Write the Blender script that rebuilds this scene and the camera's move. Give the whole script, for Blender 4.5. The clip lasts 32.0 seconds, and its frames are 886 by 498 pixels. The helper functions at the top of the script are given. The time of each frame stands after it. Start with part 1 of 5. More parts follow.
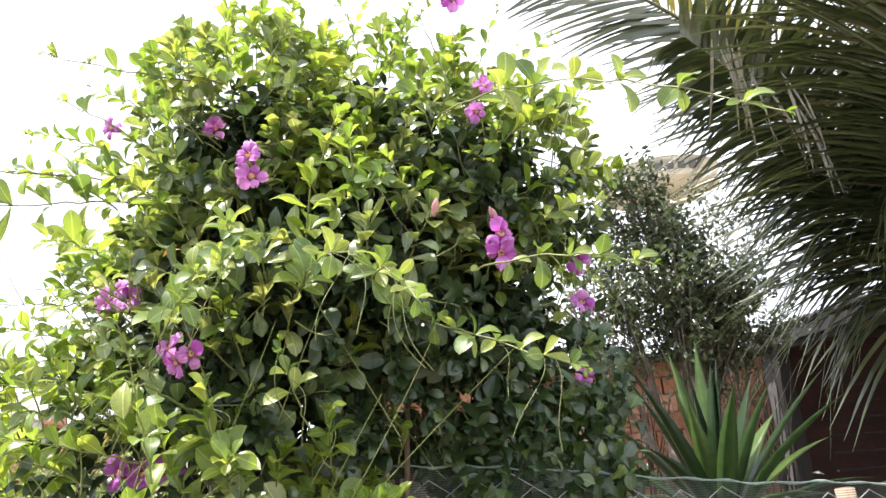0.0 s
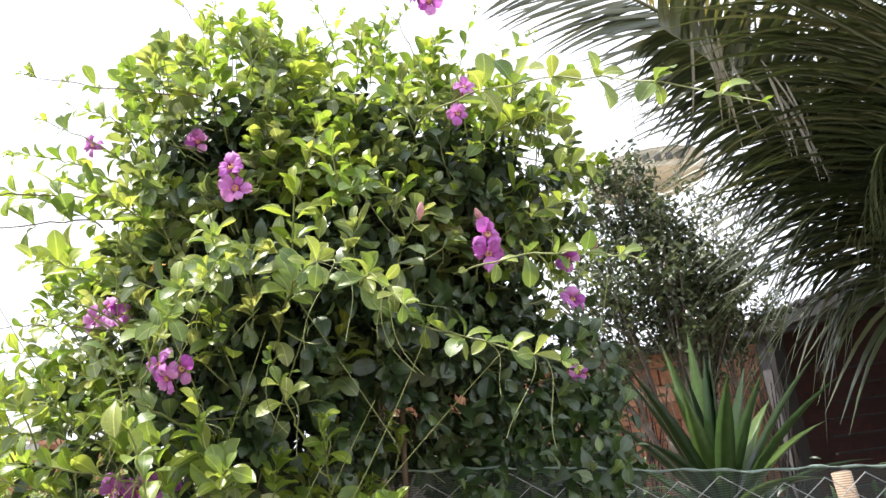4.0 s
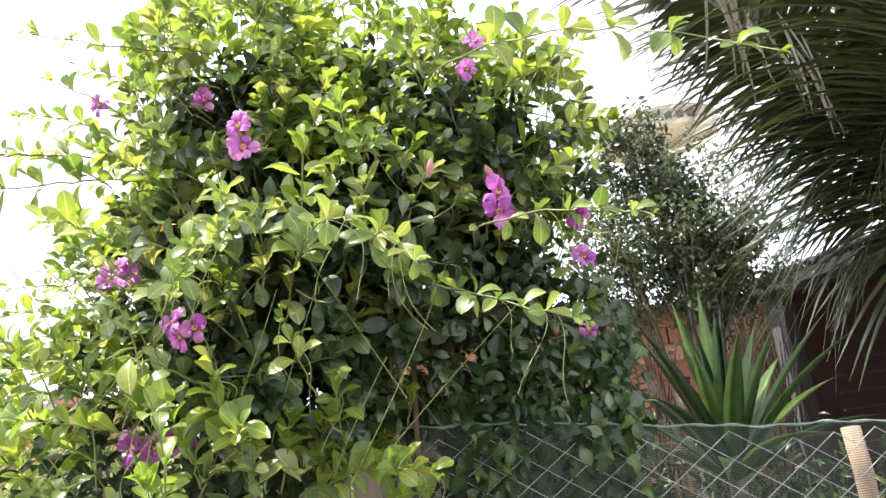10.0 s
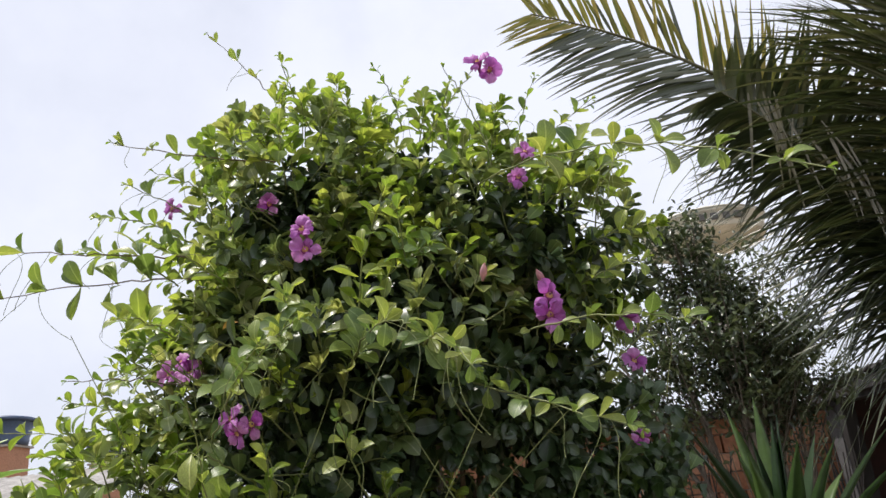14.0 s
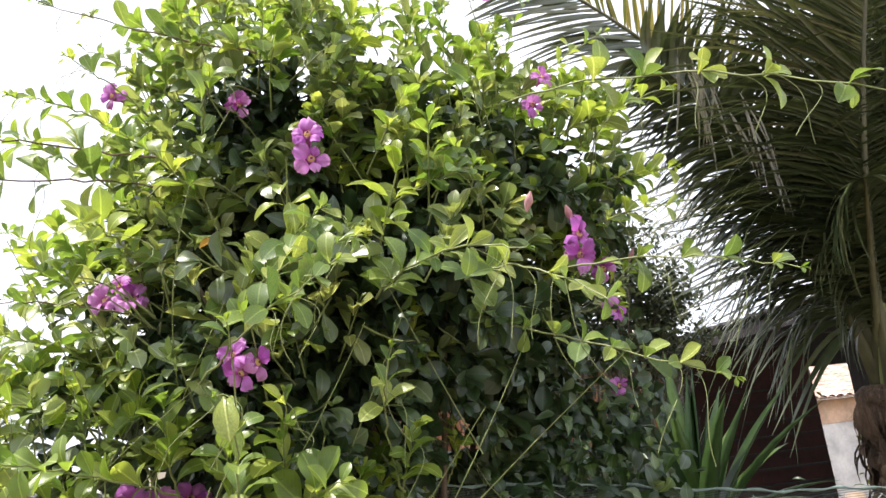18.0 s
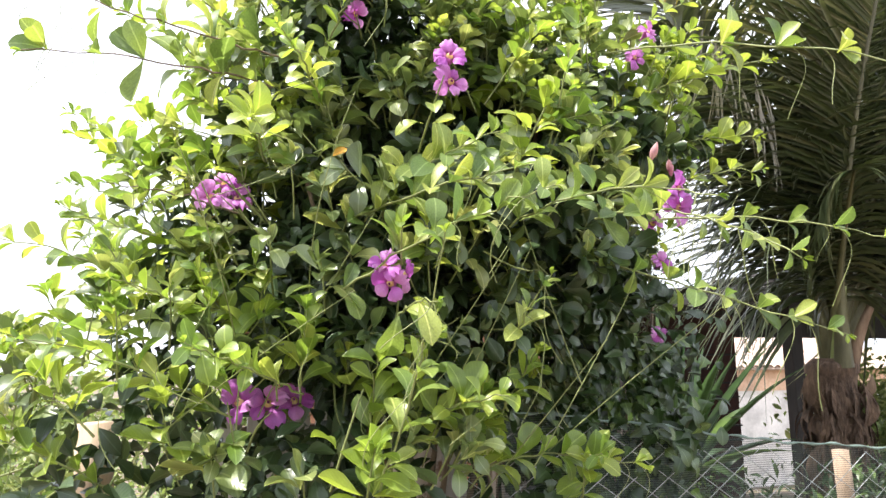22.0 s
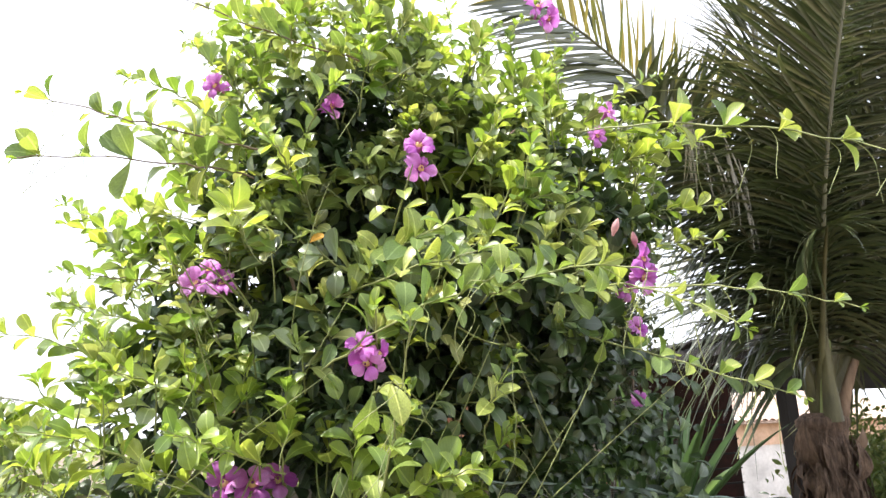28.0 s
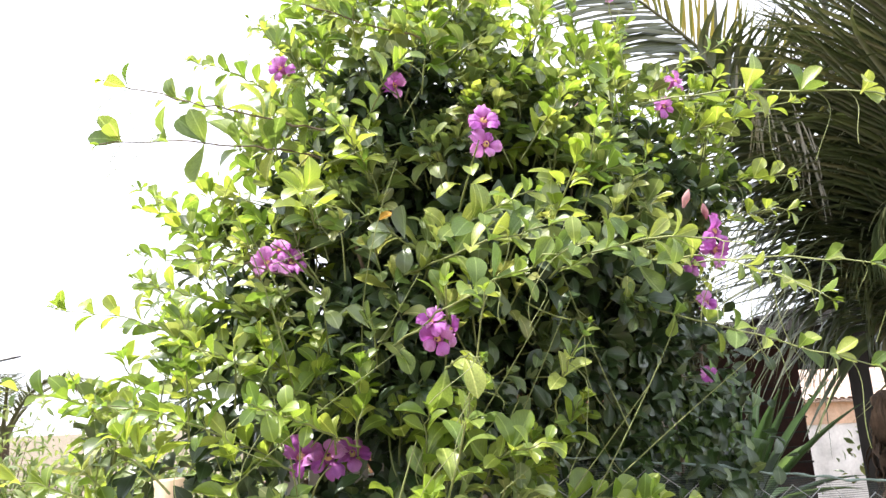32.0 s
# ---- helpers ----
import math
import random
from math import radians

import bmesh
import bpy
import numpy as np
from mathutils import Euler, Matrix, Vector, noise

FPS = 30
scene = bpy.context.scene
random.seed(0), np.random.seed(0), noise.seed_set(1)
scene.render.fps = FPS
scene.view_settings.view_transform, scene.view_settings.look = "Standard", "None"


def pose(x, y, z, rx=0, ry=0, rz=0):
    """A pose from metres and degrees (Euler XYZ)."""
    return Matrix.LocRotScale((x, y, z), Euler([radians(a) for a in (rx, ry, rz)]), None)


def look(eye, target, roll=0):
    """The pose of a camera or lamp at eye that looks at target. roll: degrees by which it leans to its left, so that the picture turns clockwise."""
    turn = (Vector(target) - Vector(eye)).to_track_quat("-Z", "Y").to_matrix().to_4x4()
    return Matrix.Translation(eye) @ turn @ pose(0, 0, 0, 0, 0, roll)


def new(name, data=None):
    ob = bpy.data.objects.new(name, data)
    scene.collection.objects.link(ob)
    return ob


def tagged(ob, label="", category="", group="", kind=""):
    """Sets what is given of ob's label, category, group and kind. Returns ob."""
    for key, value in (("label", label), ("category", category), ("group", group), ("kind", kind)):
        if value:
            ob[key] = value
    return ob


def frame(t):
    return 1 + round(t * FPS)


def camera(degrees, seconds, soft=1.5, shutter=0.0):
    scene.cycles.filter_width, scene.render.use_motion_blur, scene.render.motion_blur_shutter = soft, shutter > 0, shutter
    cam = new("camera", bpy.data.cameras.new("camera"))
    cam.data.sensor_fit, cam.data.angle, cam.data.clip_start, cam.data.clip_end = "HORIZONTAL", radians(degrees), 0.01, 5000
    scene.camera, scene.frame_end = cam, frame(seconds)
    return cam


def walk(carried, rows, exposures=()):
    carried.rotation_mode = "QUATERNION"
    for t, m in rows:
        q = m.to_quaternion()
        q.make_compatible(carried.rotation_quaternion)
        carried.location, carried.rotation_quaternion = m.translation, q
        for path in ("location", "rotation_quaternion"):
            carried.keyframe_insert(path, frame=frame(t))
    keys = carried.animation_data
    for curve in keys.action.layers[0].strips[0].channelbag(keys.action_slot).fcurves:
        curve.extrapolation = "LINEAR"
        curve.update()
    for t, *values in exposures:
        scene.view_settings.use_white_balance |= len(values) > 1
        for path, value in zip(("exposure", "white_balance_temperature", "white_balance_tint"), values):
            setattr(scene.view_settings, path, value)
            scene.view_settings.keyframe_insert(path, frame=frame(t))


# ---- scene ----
cam = camera(64.0, 32.0)
METRES, EYE, TILT, LEAN, TURN = 1.8, 1.5, 15.0, 4.5, 0.0
ROWS = [
    (0.0, 0.0, 0.0, 0.0, 0.0, 0.0, -0.0),
    (0.5, 0.003, -0.0009, 0.0014, -0.29, 0.17, 1.18),
    (1.0, 0.0017, -0.0042, 0.0014, 0.59, 0.4, 1.24),
    (1.5, 0.0002, -0.0013, 0.0019, 1.0, 0.62, 1.11),
    (2.0, -0.0019, -0.0053, -0.0, 0.85, 0.57, -0.65),
    (2.5, 0.0019, -0.0027, 0.0016, 0.03, 0.51, 0.63),
    (3.0, 0.0053, 0.0, 0.0026, -1.16, 0.6, 1.42),
    (3.5, 0.0072, 0.0009, 0.0021, -0.85, -0.01, 1.91),
    (5.5, 0.0104, -0.0034, 0.0049, -0.74, 0.69, 3.48),
    (6.0, 0.0072, -0.003, 0.0044, -0.13, 0.63, 2.72),
    (6.5, 0.0069, -0.0024, 0.0054, -0.77, 1.3, 2.92),
    (7.0, 0.0073, -0.0015, 0.0045, -0.53, 0.93, 2.85),
    (7.5, 0.0091, -0.0016, 0.0048, -0.54, 0.62, 3.23),
    (8.0, 0.0091, -0.0035, 0.0043, -0.88, 1.45, 2.82),
    (8.5, 0.013, -0.0045, 0.0082, -1.76, 1.7, 3.82),
    (9.0, 0.0095, -0.0043, 0.0032, -1.63, 0.43, 2.61),
    (9.5, 0.0082, 0.0051, -0.0008, -1.25, -2.38, 2.73),
    (10.0, 0.0055, 0.0056, -0.0021, 0.08, -3.04, 2.95),
    (10.5, 0.0071, 0.0004, -0.0016, -0.22, -2.86, 3.54),
    (11.0, 0.0034, 0.0062, -0.0034, 0.58, -2.72, 2.14),
    (11.5, 0.0047, 0.0055, -0.0019, 0.65, -2.3, 2.86),
    (12.0, 0.0103, 0.0002, 0.0031, 1.19, -0.1, 4.45),
    (12.5, -0.0008, -0.011, 0.0071, 2.04, 3.54, 1.48),
    (13.0, 0.0, -0.033, 0.0143, -0.05, 8.91, 1.99),
    (13.5, -0.0012, -0.0325, 0.0132, 1.04, 8.18, 2.63),
    (14.0, -0.0077, -0.0243, 0.0061, 3.57, 4.97, 2.07),
    (14.5, -0.0059, -0.0165, 0.0047, 2.32, 3.44, 2.22),
    (16.5, -0.0827, 0.0445, -0.0187, 4.72, 4.85, 0.17),
    (17.0, -0.1272, 0.0995, -0.0288, 8.07, 4.3, 3.16),
    (17.5, -0.2026, 0.1083, -0.0286, 0.86, 5.42, 1.3),
    (18.0, -0.2954, 0.1239, -0.0218, -10.77, 1.04, -1.49),
    (18.5, -0.3632, 0.1346, -0.0395, -14.74, 2.72, -2.31),
    (19.0, -0.4267, 0.1744, -0.0187, -16.49, 3.86, -2.07),
    (19.5, -0.5123, 0.1714, -0.0079, -19.93, 5.88, -2.18),
    (20.0, -0.5581, 0.1736, -0.0036, -24.05, 4.42, -4.68),
    (20.5, -0.5789, 0.1796, -0.0102, -18.8, 3.19, -4.71),
    (21.0, -0.5809, 0.1774, -0.0333, -18.05, 0.77, -5.83),
    (21.5, -0.5729, 0.1657, -0.0574, -18.18, -1.61, -8.59),
    (22.0, -0.5665, 0.1602, -0.0616, -17.07, -3.13, -8.37),
    (22.5, -0.5614, 0.1519, -0.0576, -17.1, -2.37, -8.36),
    (23.0, -0.5584, 0.1422, -0.0532, -17.45, -1.83, -7.68),
    (23.5, -0.562, 0.1349, -0.0502, -16.64, -1.19, -7.5),
    (24.0, -0.56, 0.1305, -0.0479, -17.6, -0.12, -7.17),
    (24.5, -0.5629, 0.1224, -0.0463, -16.4, 0.08, -8.05),
    (25.0, -0.5599, 0.1133, -0.0445, -17.67, 0.42, -9.01),
    (25.5, -0.5563, 0.1049, -0.0362, -20.13, 0.89, -7.9),
    (27.5, -0.5495, 0.1115, -0.0322, -17.21, -0.05, -5.62),
    (28.0, -0.5542, 0.1062, -0.0329, -17.41, 1.85, -6.45),
    (28.5, -0.553, 0.1075, -0.0338, -16.91, 1.31, -5.19),
    (29.0, -0.5617, 0.1118, -0.0379, -16.19, -0.55, -6.99),
    (29.5, -0.5597, 0.1062, -0.0428, -17.45, -0.63, -6.89),
    (30.0, -0.5582, 0.1074, -0.0401, -18.35, 0.27, -6.89),
    (30.5, -0.5576, 0.1069, -0.0431, -18.22, -0.48, -4.97),
    (31.0, -0.5574, 0.1052, -0.0403, -17.55, 0.27, -4.2),
    (31.5, -0.5686, 0.1066, -0.0468, -14.74, -2.03, -4.4),
    (32.0, -0.5725, 0.1094, -0.041, -13.05, -0.18, -5.42),
]
walk(cam, [(t, pose(0, 0, EYE, TILT, LEAN, TURN) @ pose(METRES * x, METRES * y, METRES * z, 90 + pitch, roll, yaw)) for t, x, y, z, yaw, pitch, roll in ROWS],
     [(0.0, 1.20, 6350, 15), (3.0, 1.08, 6350, 15), (9.0, 0.95, 6350, 15), (10.0, 1.28, 6350, 15), (11.0, 1.54, 6350, 15), (12.2, 1.52, 6350, 15), (13.0, 0.12, 6350, 15), (14.0, -0.07, 6350, 15), (14.5, 0.13, 6350, 15), (16.5, 0.39, 6350, 15), (17.3, 0.37, 6350, 15), (18.0, 0.80, 6350, 15), (18.5, 0.99, 6350, 15), (19.0, 1.25, 6350, 15), (20.0, 1.10, 6350, 15), (22.0, 1.27, 6350, 15), (32.0, 1.25, 6350, 15)])

# ---- sky, sun ----
world = bpy.data.worlds.new("sky")
scene.world = world
world.use_nodes = True
wt = world.node_tree
wt.nodes.clear()
sky = wt.nodes.new("ShaderNodeTexSky")
sky.sky_type = "NISHITA"
sky.sun_disc = False
SUN_ELEVATION, SUN_AZIMUTH = 66.0, 276.0      # azimuth clockwise from +y
sky.sun_elevation, sky.sun_rotation = radians(SUN_ELEVATION), radians(SUN_AZIMUTH)
sky.dust_density = 2.5
cloud = wt.nodes.new("ShaderNodeTexNoise")
cloud.inputs["Scale"].default_value = 1.6
cloud.inputs["Detail"].default_value = 7.0
cloud.inputs["Roughness"].default_value = 0.55
cloud_ramp = wt.nodes.new("ShaderNodeValToRGB")
cloud_ramp.color_ramp.elements[0].position, cloud_ramp.color_ramp.elements[0].color = 0.34, (0.66, 0.66, 0.66, 1)
cloud_ramp.color_ramp.elements[1].position, cloud_ramp.color_ramp.elements[1].color = 0.60, (1, 1, 1, 1)
cloud_mix = wt.nodes.new("ShaderNodeMix")
cloud_mix.data_type = "RGBA"
cloud_mix.inputs[7].default_value = (9.5, 10.0, 10.8, 1)
sky_out = wt.nodes.new("ShaderNodeBackground")
sky_out.inputs["Strength"].default_value = 0.10
world_out = wt.nodes.new("ShaderNodeOutputWorld")
wt.links.new(cloud.outputs["Fac"], cloud_ramp.inputs["Fac"])
wt.links.new(cloud_ramp.outputs["Color"], cloud_mix.inputs[0])
wt.links.new(sky.outputs["Color"], cloud_mix.inputs[6])
wt.links.new(cloud_mix.outputs[2], sky_out.inputs["Color"])
wt.links.new(sky_out.outputs[0], world_out.inputs["Surface"])

sun_data = bpy.data.lights.new("sun", "SUN")
sun_data.energy, sun_data.angle, sun_data.color = 4.5, radians(0.6), (1.0, 0.95, 0.86)
sun = new("sun", sun_data)
sa, se = radians(SUN_AZIMUTH), radians(SUN_ELEVATION)
sun_from = Vector((math.sin(sa) * math.cos(se), math.cos(sa) * math.cos(se), math.sin(se)))
sun.matrix_world = look(sun_from * 30, (0, 0, 0))


# ---- materials ----
def mat(name):
    m = bpy.data.materials.new(name)
    m.use_nodes = True
    nt = m.node_tree
    return m, nt, nt.nodes["Principled BSDF"]


def ramp(nt, src, stops):
    r = nt.nodes.new("ShaderNodeValToRGB")
    e = r.color_ramp.elements
    while len(e) < len(stops):
        e.new(0.5)
    for el, (p, c) in zip(e, stops):
        el.position, el.color = p, (*c, 1)
    nt.links.new(src, r.inputs["Fac"])
    return r.outputs["Color"]


def noise_tex(nt, scale, detail=5.0, rough=0.55, stretch=None):
    n = nt.nodes.new("ShaderNodeTexNoise")
    n.inputs["Scale"].default_value, n.inputs["Detail"].default_value = scale, detail
    n.inputs["Roughness"].default_value = rough
    co = nt.nodes.new("ShaderNodeTexCoord")
    if stretch:
        mp = nt.nodes.new("ShaderNodeMapping")
        mp.inputs["Scale"].default_value = stretch
        nt.links.new(co.outputs["Object"], mp.inputs["Vector"])
        nt.links.new(mp.outputs["Vector"], n.inputs["Vector"])
    else:
        nt.links.new(co.outputs["Object"], n.inputs["Vector"])
    return n.outputs["Fac"]


def bump(nt, bsdf, height, strength=0.3, dist=0.01):
    b = nt.nodes.new("ShaderNodeBump")
    b.inputs["Strength"].default_value, b.inputs["Distance"].default_value = strength, dist
    nt.links.new(height, b.inputs["Height"])
    nt.links.new(b.outputs["Normal"], bsdf.inputs["Normal"])


def mixcol(nt, fac, a, b, mode="MIX"):
    m = nt.nodes.new("ShaderNodeMix")
    m.data_type, m.blend_type = "RGBA", mode
    for sock, v in ((0, fac), (6, a), (7, b)):
        if hasattr(v, "is_output"):
            nt.links.new(v, m.inputs[sock])
        else:
            m.inputs[sock].default_value = v if sock == 0 else (*v, 1)
    return m.outputs[2]


def math_node(nt, op, a, b=0.0):
    m = nt.nodes.new("ShaderNodeMath")
    m.operation = op
    for i, v in enumerate((a, b)):
        if hasattr(v, "is_output"):
            nt.links.new(v, m.inputs[i])
        else:
            m.inputs[i].default_value = v
    return m.outputs[0]


def leaf_material(name, stops, single=False, rough=0.32, sheer=0.35, veins=True, warm=(1.48, 1.48, 0.98), spec=0.5):
    """Waxy two-sided leaf: each leaf has its own green, a pale midrib, side veins, and lets light through."""
    m, nt, bsdf = mat(name)
    if single:
        src = nt.nodes.new("ShaderNodeObjectInfo").outputs["Random"]
    else:
        src = nt.nodes.new("ShaderNodeNewGeometry").outputs["Random Per Island"]
    col = ramp(nt, src, stops)
    blotch = ramp(nt, noise_tex(nt, 22.0, 3.0), [(0.3, (0.78, 0.78, 0.74)), (0.7, (1.15, 1.15, 1.1))])
    col = mixcol(nt, 1.0, col, blotch, "MULTIPLY")
    if veins:
        uv = nt.nodes.new("ShaderNodeUVMap")
        sep = nt.nodes.new("ShaderNodeSeparateXYZ")
        nt.links.new(uv.outputs["UV"], sep.inputs[0])
        across = math_node(nt, "ABSOLUTE", math_node(nt, "SUBTRACT", sep.outputs["X"], 0.5))
        rib = math_node(nt, "LESS_THAN", across, 0.035)
        side = math_node(nt, "SINE", math_node(nt, "MULTIPLY", math_node(nt, "SUBTRACT", sep.outputs["Y"], across), 52.0))
        side = math_node(nt, "GREATER_THAN", side, 0.93)
        pale = mixcol(nt, 1.0, col, (1.9, 1.7, 2.4), "MULTIPLY")
        col = mixcol(nt, math_node(nt, "MULTIPLY", side, 0.22), col, pale)
        col = mixcol(nt, math_node(nt, "MULTIPLY", rib, 0.8), col, pale)
    nt.links.new(col, bsdf.inputs["Base Color"])
    bsdf.inputs["Roughness"].default_value = rough
    bsdf.inputs["Specular IOR Level"].default_value = spec
    if veins:
        relief = math_node(nt, "ADD", math_node(nt, "MULTIPLY", math_node(nt, "SINE", math_node(nt, "MULTIPLY", math_node(nt, "SUBTRACT", sep.outputs["Y"], across), 52.0)), 0.5), noise_tex(nt, 60.0, 2.0))
        bump(nt, bsdf, relief, 0.12, 0.002)
    else:
        bump(nt, bsdf, noise_tex(nt, 90.0, 2.0), 0.12, 0.004)
    tr = nt.nodes.new("ShaderNodeBsdfTranslucent")
    nt.links.new(mixcol(nt, 1.0, col, warm, "MULTIPLY"), tr.inputs["Color"])
    mx = nt.nodes.new("ShaderNodeMixShader")
    mx.inputs[0].default_value = sheer
    nt.links.new(bsdf.outputs[0], mx.inputs[1])
    nt.links.new(tr.outputs[0], mx.inputs[2])
    nt.links.new(mx.outputs[0], nt.nodes["Material Output"].inputs["Surface"])
    return m


def rough_material(name, dark, light, scale=6.0, stretch=None, rough=0.85, bump_amount=0.5, spots=None, dist=0.01):
    """Grainy matt surface with fine grain and broad stains."""
    m, nt, bsdf = mat(name)
    fine = noise_tex(nt, scale * 4, 6.0, 0.65, stretch)
    broad = noise_tex(nt, scale * 0.6, 3.0, 0.5)
    col = ramp(nt, fine, [(0.28, dark), (0.72, light)])
    stain = ramp(nt, broad, [(0.3, (0.68, 0.68, 0.68)), (0.65, (1.08, 1.08, 1.08))])
    col = mixcol(nt, 1.0, col, stain, "MULTIPLY")
    if spots:
        patch = ramp(nt, noise_tex(nt, scale * 1.7, 4.0, 0.6), [(0.52, (0, 0, 0)), (0.6, (1, 1, 1))])
        col = mixcol(nt, patch, col, spots)
    nt.links.new(col, bsdf.inputs["Base Color"])
    bsdf.inputs["Roughness"].default_value = rough
    bump(nt, bsdf, fine, bump_amount, dist)
    return m


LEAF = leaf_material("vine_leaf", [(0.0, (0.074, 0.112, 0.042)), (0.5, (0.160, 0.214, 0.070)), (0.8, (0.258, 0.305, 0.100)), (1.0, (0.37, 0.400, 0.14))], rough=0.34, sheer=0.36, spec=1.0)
# darker copy of the vine leaf; its colour stands in for shade
LEAF_SHADE = leaf_material("shaded_vine_leaf", [(0.0, (0.024, 0.045, 0.018)), (0.85, (0.048, 0.082, 0.028)), (1.0, (0.12, 0.165, 0.052))], rough=0.34, sheer=0.10, spec=0.6)
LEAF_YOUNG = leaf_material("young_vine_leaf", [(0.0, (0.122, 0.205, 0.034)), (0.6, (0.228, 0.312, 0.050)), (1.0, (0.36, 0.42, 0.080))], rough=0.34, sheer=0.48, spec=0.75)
LEAF_SHOOT = leaf_material("shoot_leaf", [(0.0, (0.110, 0.180, 0.046)), (0.6, (0.215, 0.290, 0.066)), (1.0, (0.35, 0.40, 0.095))], single=True, rough=0.38, sheer=0.4, spec=0.55)
DEAD = leaf_material("withered_leaf", [(0.0, (0.55, 0.27, 0.03)), (1.0, (0.65, 0.36, 0.05))], single=True, rough=0.6, sheer=0.3)
LEAF_IVY = leaf_material("creeper_leaf", [(0.0, (0.016, 0.036, 0.010)), (0.8, (0.044, 0.082, 0.018)), (1.0, (0.10, 0.16, 0.03))], rough=0.34, sheer=0.15)
LEAF_TREE = leaf_material("tree_leaf", [(0.0, (0.040, 0.058, 0.028)), (0.6, (0.082, 0.112, 0.055)), (1.0, (0.18, 0.21, 0.12))], rough=0.28, sheer=0.22, veins=False, spec=0.8)
LEAF_SHRUB = leaf_material("shrub_leaf", [(0.0, (0.11, 0.165, 0.055)), (0.7, (0.21, 0.27, 0.095)), (1.0, (0.34, 0.37, 0.16))], rough=0.5, sheer=0.4, veins=False)
LEAF_SWORD = leaf_material("sword_leaf", [(0.0, (0.022, 0.05, 0.016)), (0.6, (0.045, 0.088, 0.024)), (1.0, (0.10, 0.165, 0.04))], single=True, rough=0.32, sheer=0.25, veins=False)
LEAF_BANANA = leaf_material("paddle_leaf", [(0.0, (0.10, 0.19, 0.045)), (1.0, (0.18, 0.29, 0.08))], single=True, rough=0.4, sheer=0.4)
PALM_LEAF = leaf_material("palm_leaflet", [(0.0, (0.036, 0.052, 0.021)), (0.7, (0.074, 0.094, 0.036)), (1.0, (0.155, 0.155, 0.08))], rough=0.34, sheer=0.14, veins=False, spec=1.0)
PALM_LEAF_SINGLE = leaf_material("palm_leaflet_single", [(0.0, (0.038, 0.050, 0.019)), (0.6, (0.068, 0.082, 0.03)), (1.0, (0.13, 0.13, 0.06))], single=True, rough=0.33, sheer=0.12, veins=False, spec=0.9)
# leaflet copy whose gold colour stands in for sun shining through
PALM_BACKLIT = leaf_material("backlit_palm_leaflet", [(0.0, (0.13, 0.15, 0.03)), (0.6, (0.25, 0.23, 0.05)), (1.0, (0.36, 0.28, 0.08))], single=True, rough=0.4, sheer=0.4, veins=False)
PALM_DRY = leaf_material("dry_palm_leaflet", [(0.0, (0.15, 0.14, 0.11)), (1.0, (0.32, 0.30, 0.26))], rough=0.7, sheer=0.2, veins=False)
RACHIS = rough_material("palm_rachis", (0.065, 0.060, 0.024), (0.14, 0.13, 0.055), 8, (1, 1, 0.2), 0.5, 0.2)
PETIOLE = rough_material("green_petiole", (0.16, 0.20, 0.06), (0.28, 0.32, 0.12), 6, (1, 1, 0.15), 0.45, 0.2)
FIBRE = rough_material("palm_fibre", (0.045, 0.026, 0.017), (0.20, 0.13, 0.082), 12, (1, 1, 0.25), 0.95, 1.0, dist=0.03)
STEM = rough_material("green_stem", (0.16, 0.19, 0.06), (0.30, 0.33, 0.12), 20, None, 0.5, 0.2)
TWIG = rough_material("brown_twig", (0.10, 0.07, 0.045), (0.24, 0.18, 0.12), 14, (1, 1, 0.3), 0.8, 0.5)
BARK = rough_material("grey_bark", (0.12, 0.09, 0.07), (0.32, 0.27, 0.22), 9, (1, 1, 0.3), 0.9, 0.7)
WOOD = rough_material("pale_post_wood", (0.40, 0.28, 0.18), (0.66, 0.52, 0.38), 5, (1, 1, 0.12), 0.8, 0.4)
GREY_WOOD = rough_material("weathered_board", (0.34, 0.33, 0.31), (0.62, 0.60, 0.57), 6, (1, 1, 0.08), 0.85, 0.5)
WHITE_WOOD = rough_material("flaking_white_board", (0.55, 0.48, 0.44), (0.80, 0.74, 0.70), 6, (1, 1, 0.15), 0.8, 0.4, (0.20, 0.12, 0.08))
# timber and roof colours cut near black, standing for deep shade under the shed
SHADE_DARK_WOOD = rough_material("shade_dark_timber", (0.010, 0.009, 0.008), (0.028, 0.023, 0.020), 5, (1, 1, 0.12), 0.8, 0.4)
ROOF_SHADE = rough_material("shaded_roof_sheet", (0.014, 0.012, 0.011), (0.034, 0.029, 0.027), 4, None, 0.85, 0.3)
FIBRE_CEMENT = rough_material("fibre_cement", (0.26, 0.25, 0.23), (0.44, 0.42, 0.39), 6, None, 0.9, 0.4)
PLASTER = rough_material("white_plaster", (0.62, 0.60, 0.57), (0.80, 0.78, 0.75), 3, None, 0.9, 0.2)
PEACH = rough_material("peach_plaster", (0.62, 0.40, 0.27), (0.78, 0.56, 0.40), 3, None, 0.9, 0.2)
MORTAR = rough_material("mortar", (0.38, 0.33, 0.28), (0.55, 0.49, 0.43), 12, None, 0.95, 0.4)
# red taken almost to black to paint the shade inside the shed
RED_WALL_SHADE = rough_material("shaded_red_wall", (0.020, 0.008, 0.006), (0.055, 0.014, 0.010), 3, None, 0.85, 0.3)
GROUND = rough_material("yard_soil", (0.11, 0.085, 0.055), (0.24, 0.185, 0.13), 1.5, None, 0.95, 0.8, (0.115, 0.115, 0.055), 0.03)
WIRE = rough_material("galvanised_wire", (0.26, 0.27, 0.26), (0.46, 0.47, 0.45), 30, None, 0.5, 0.1)
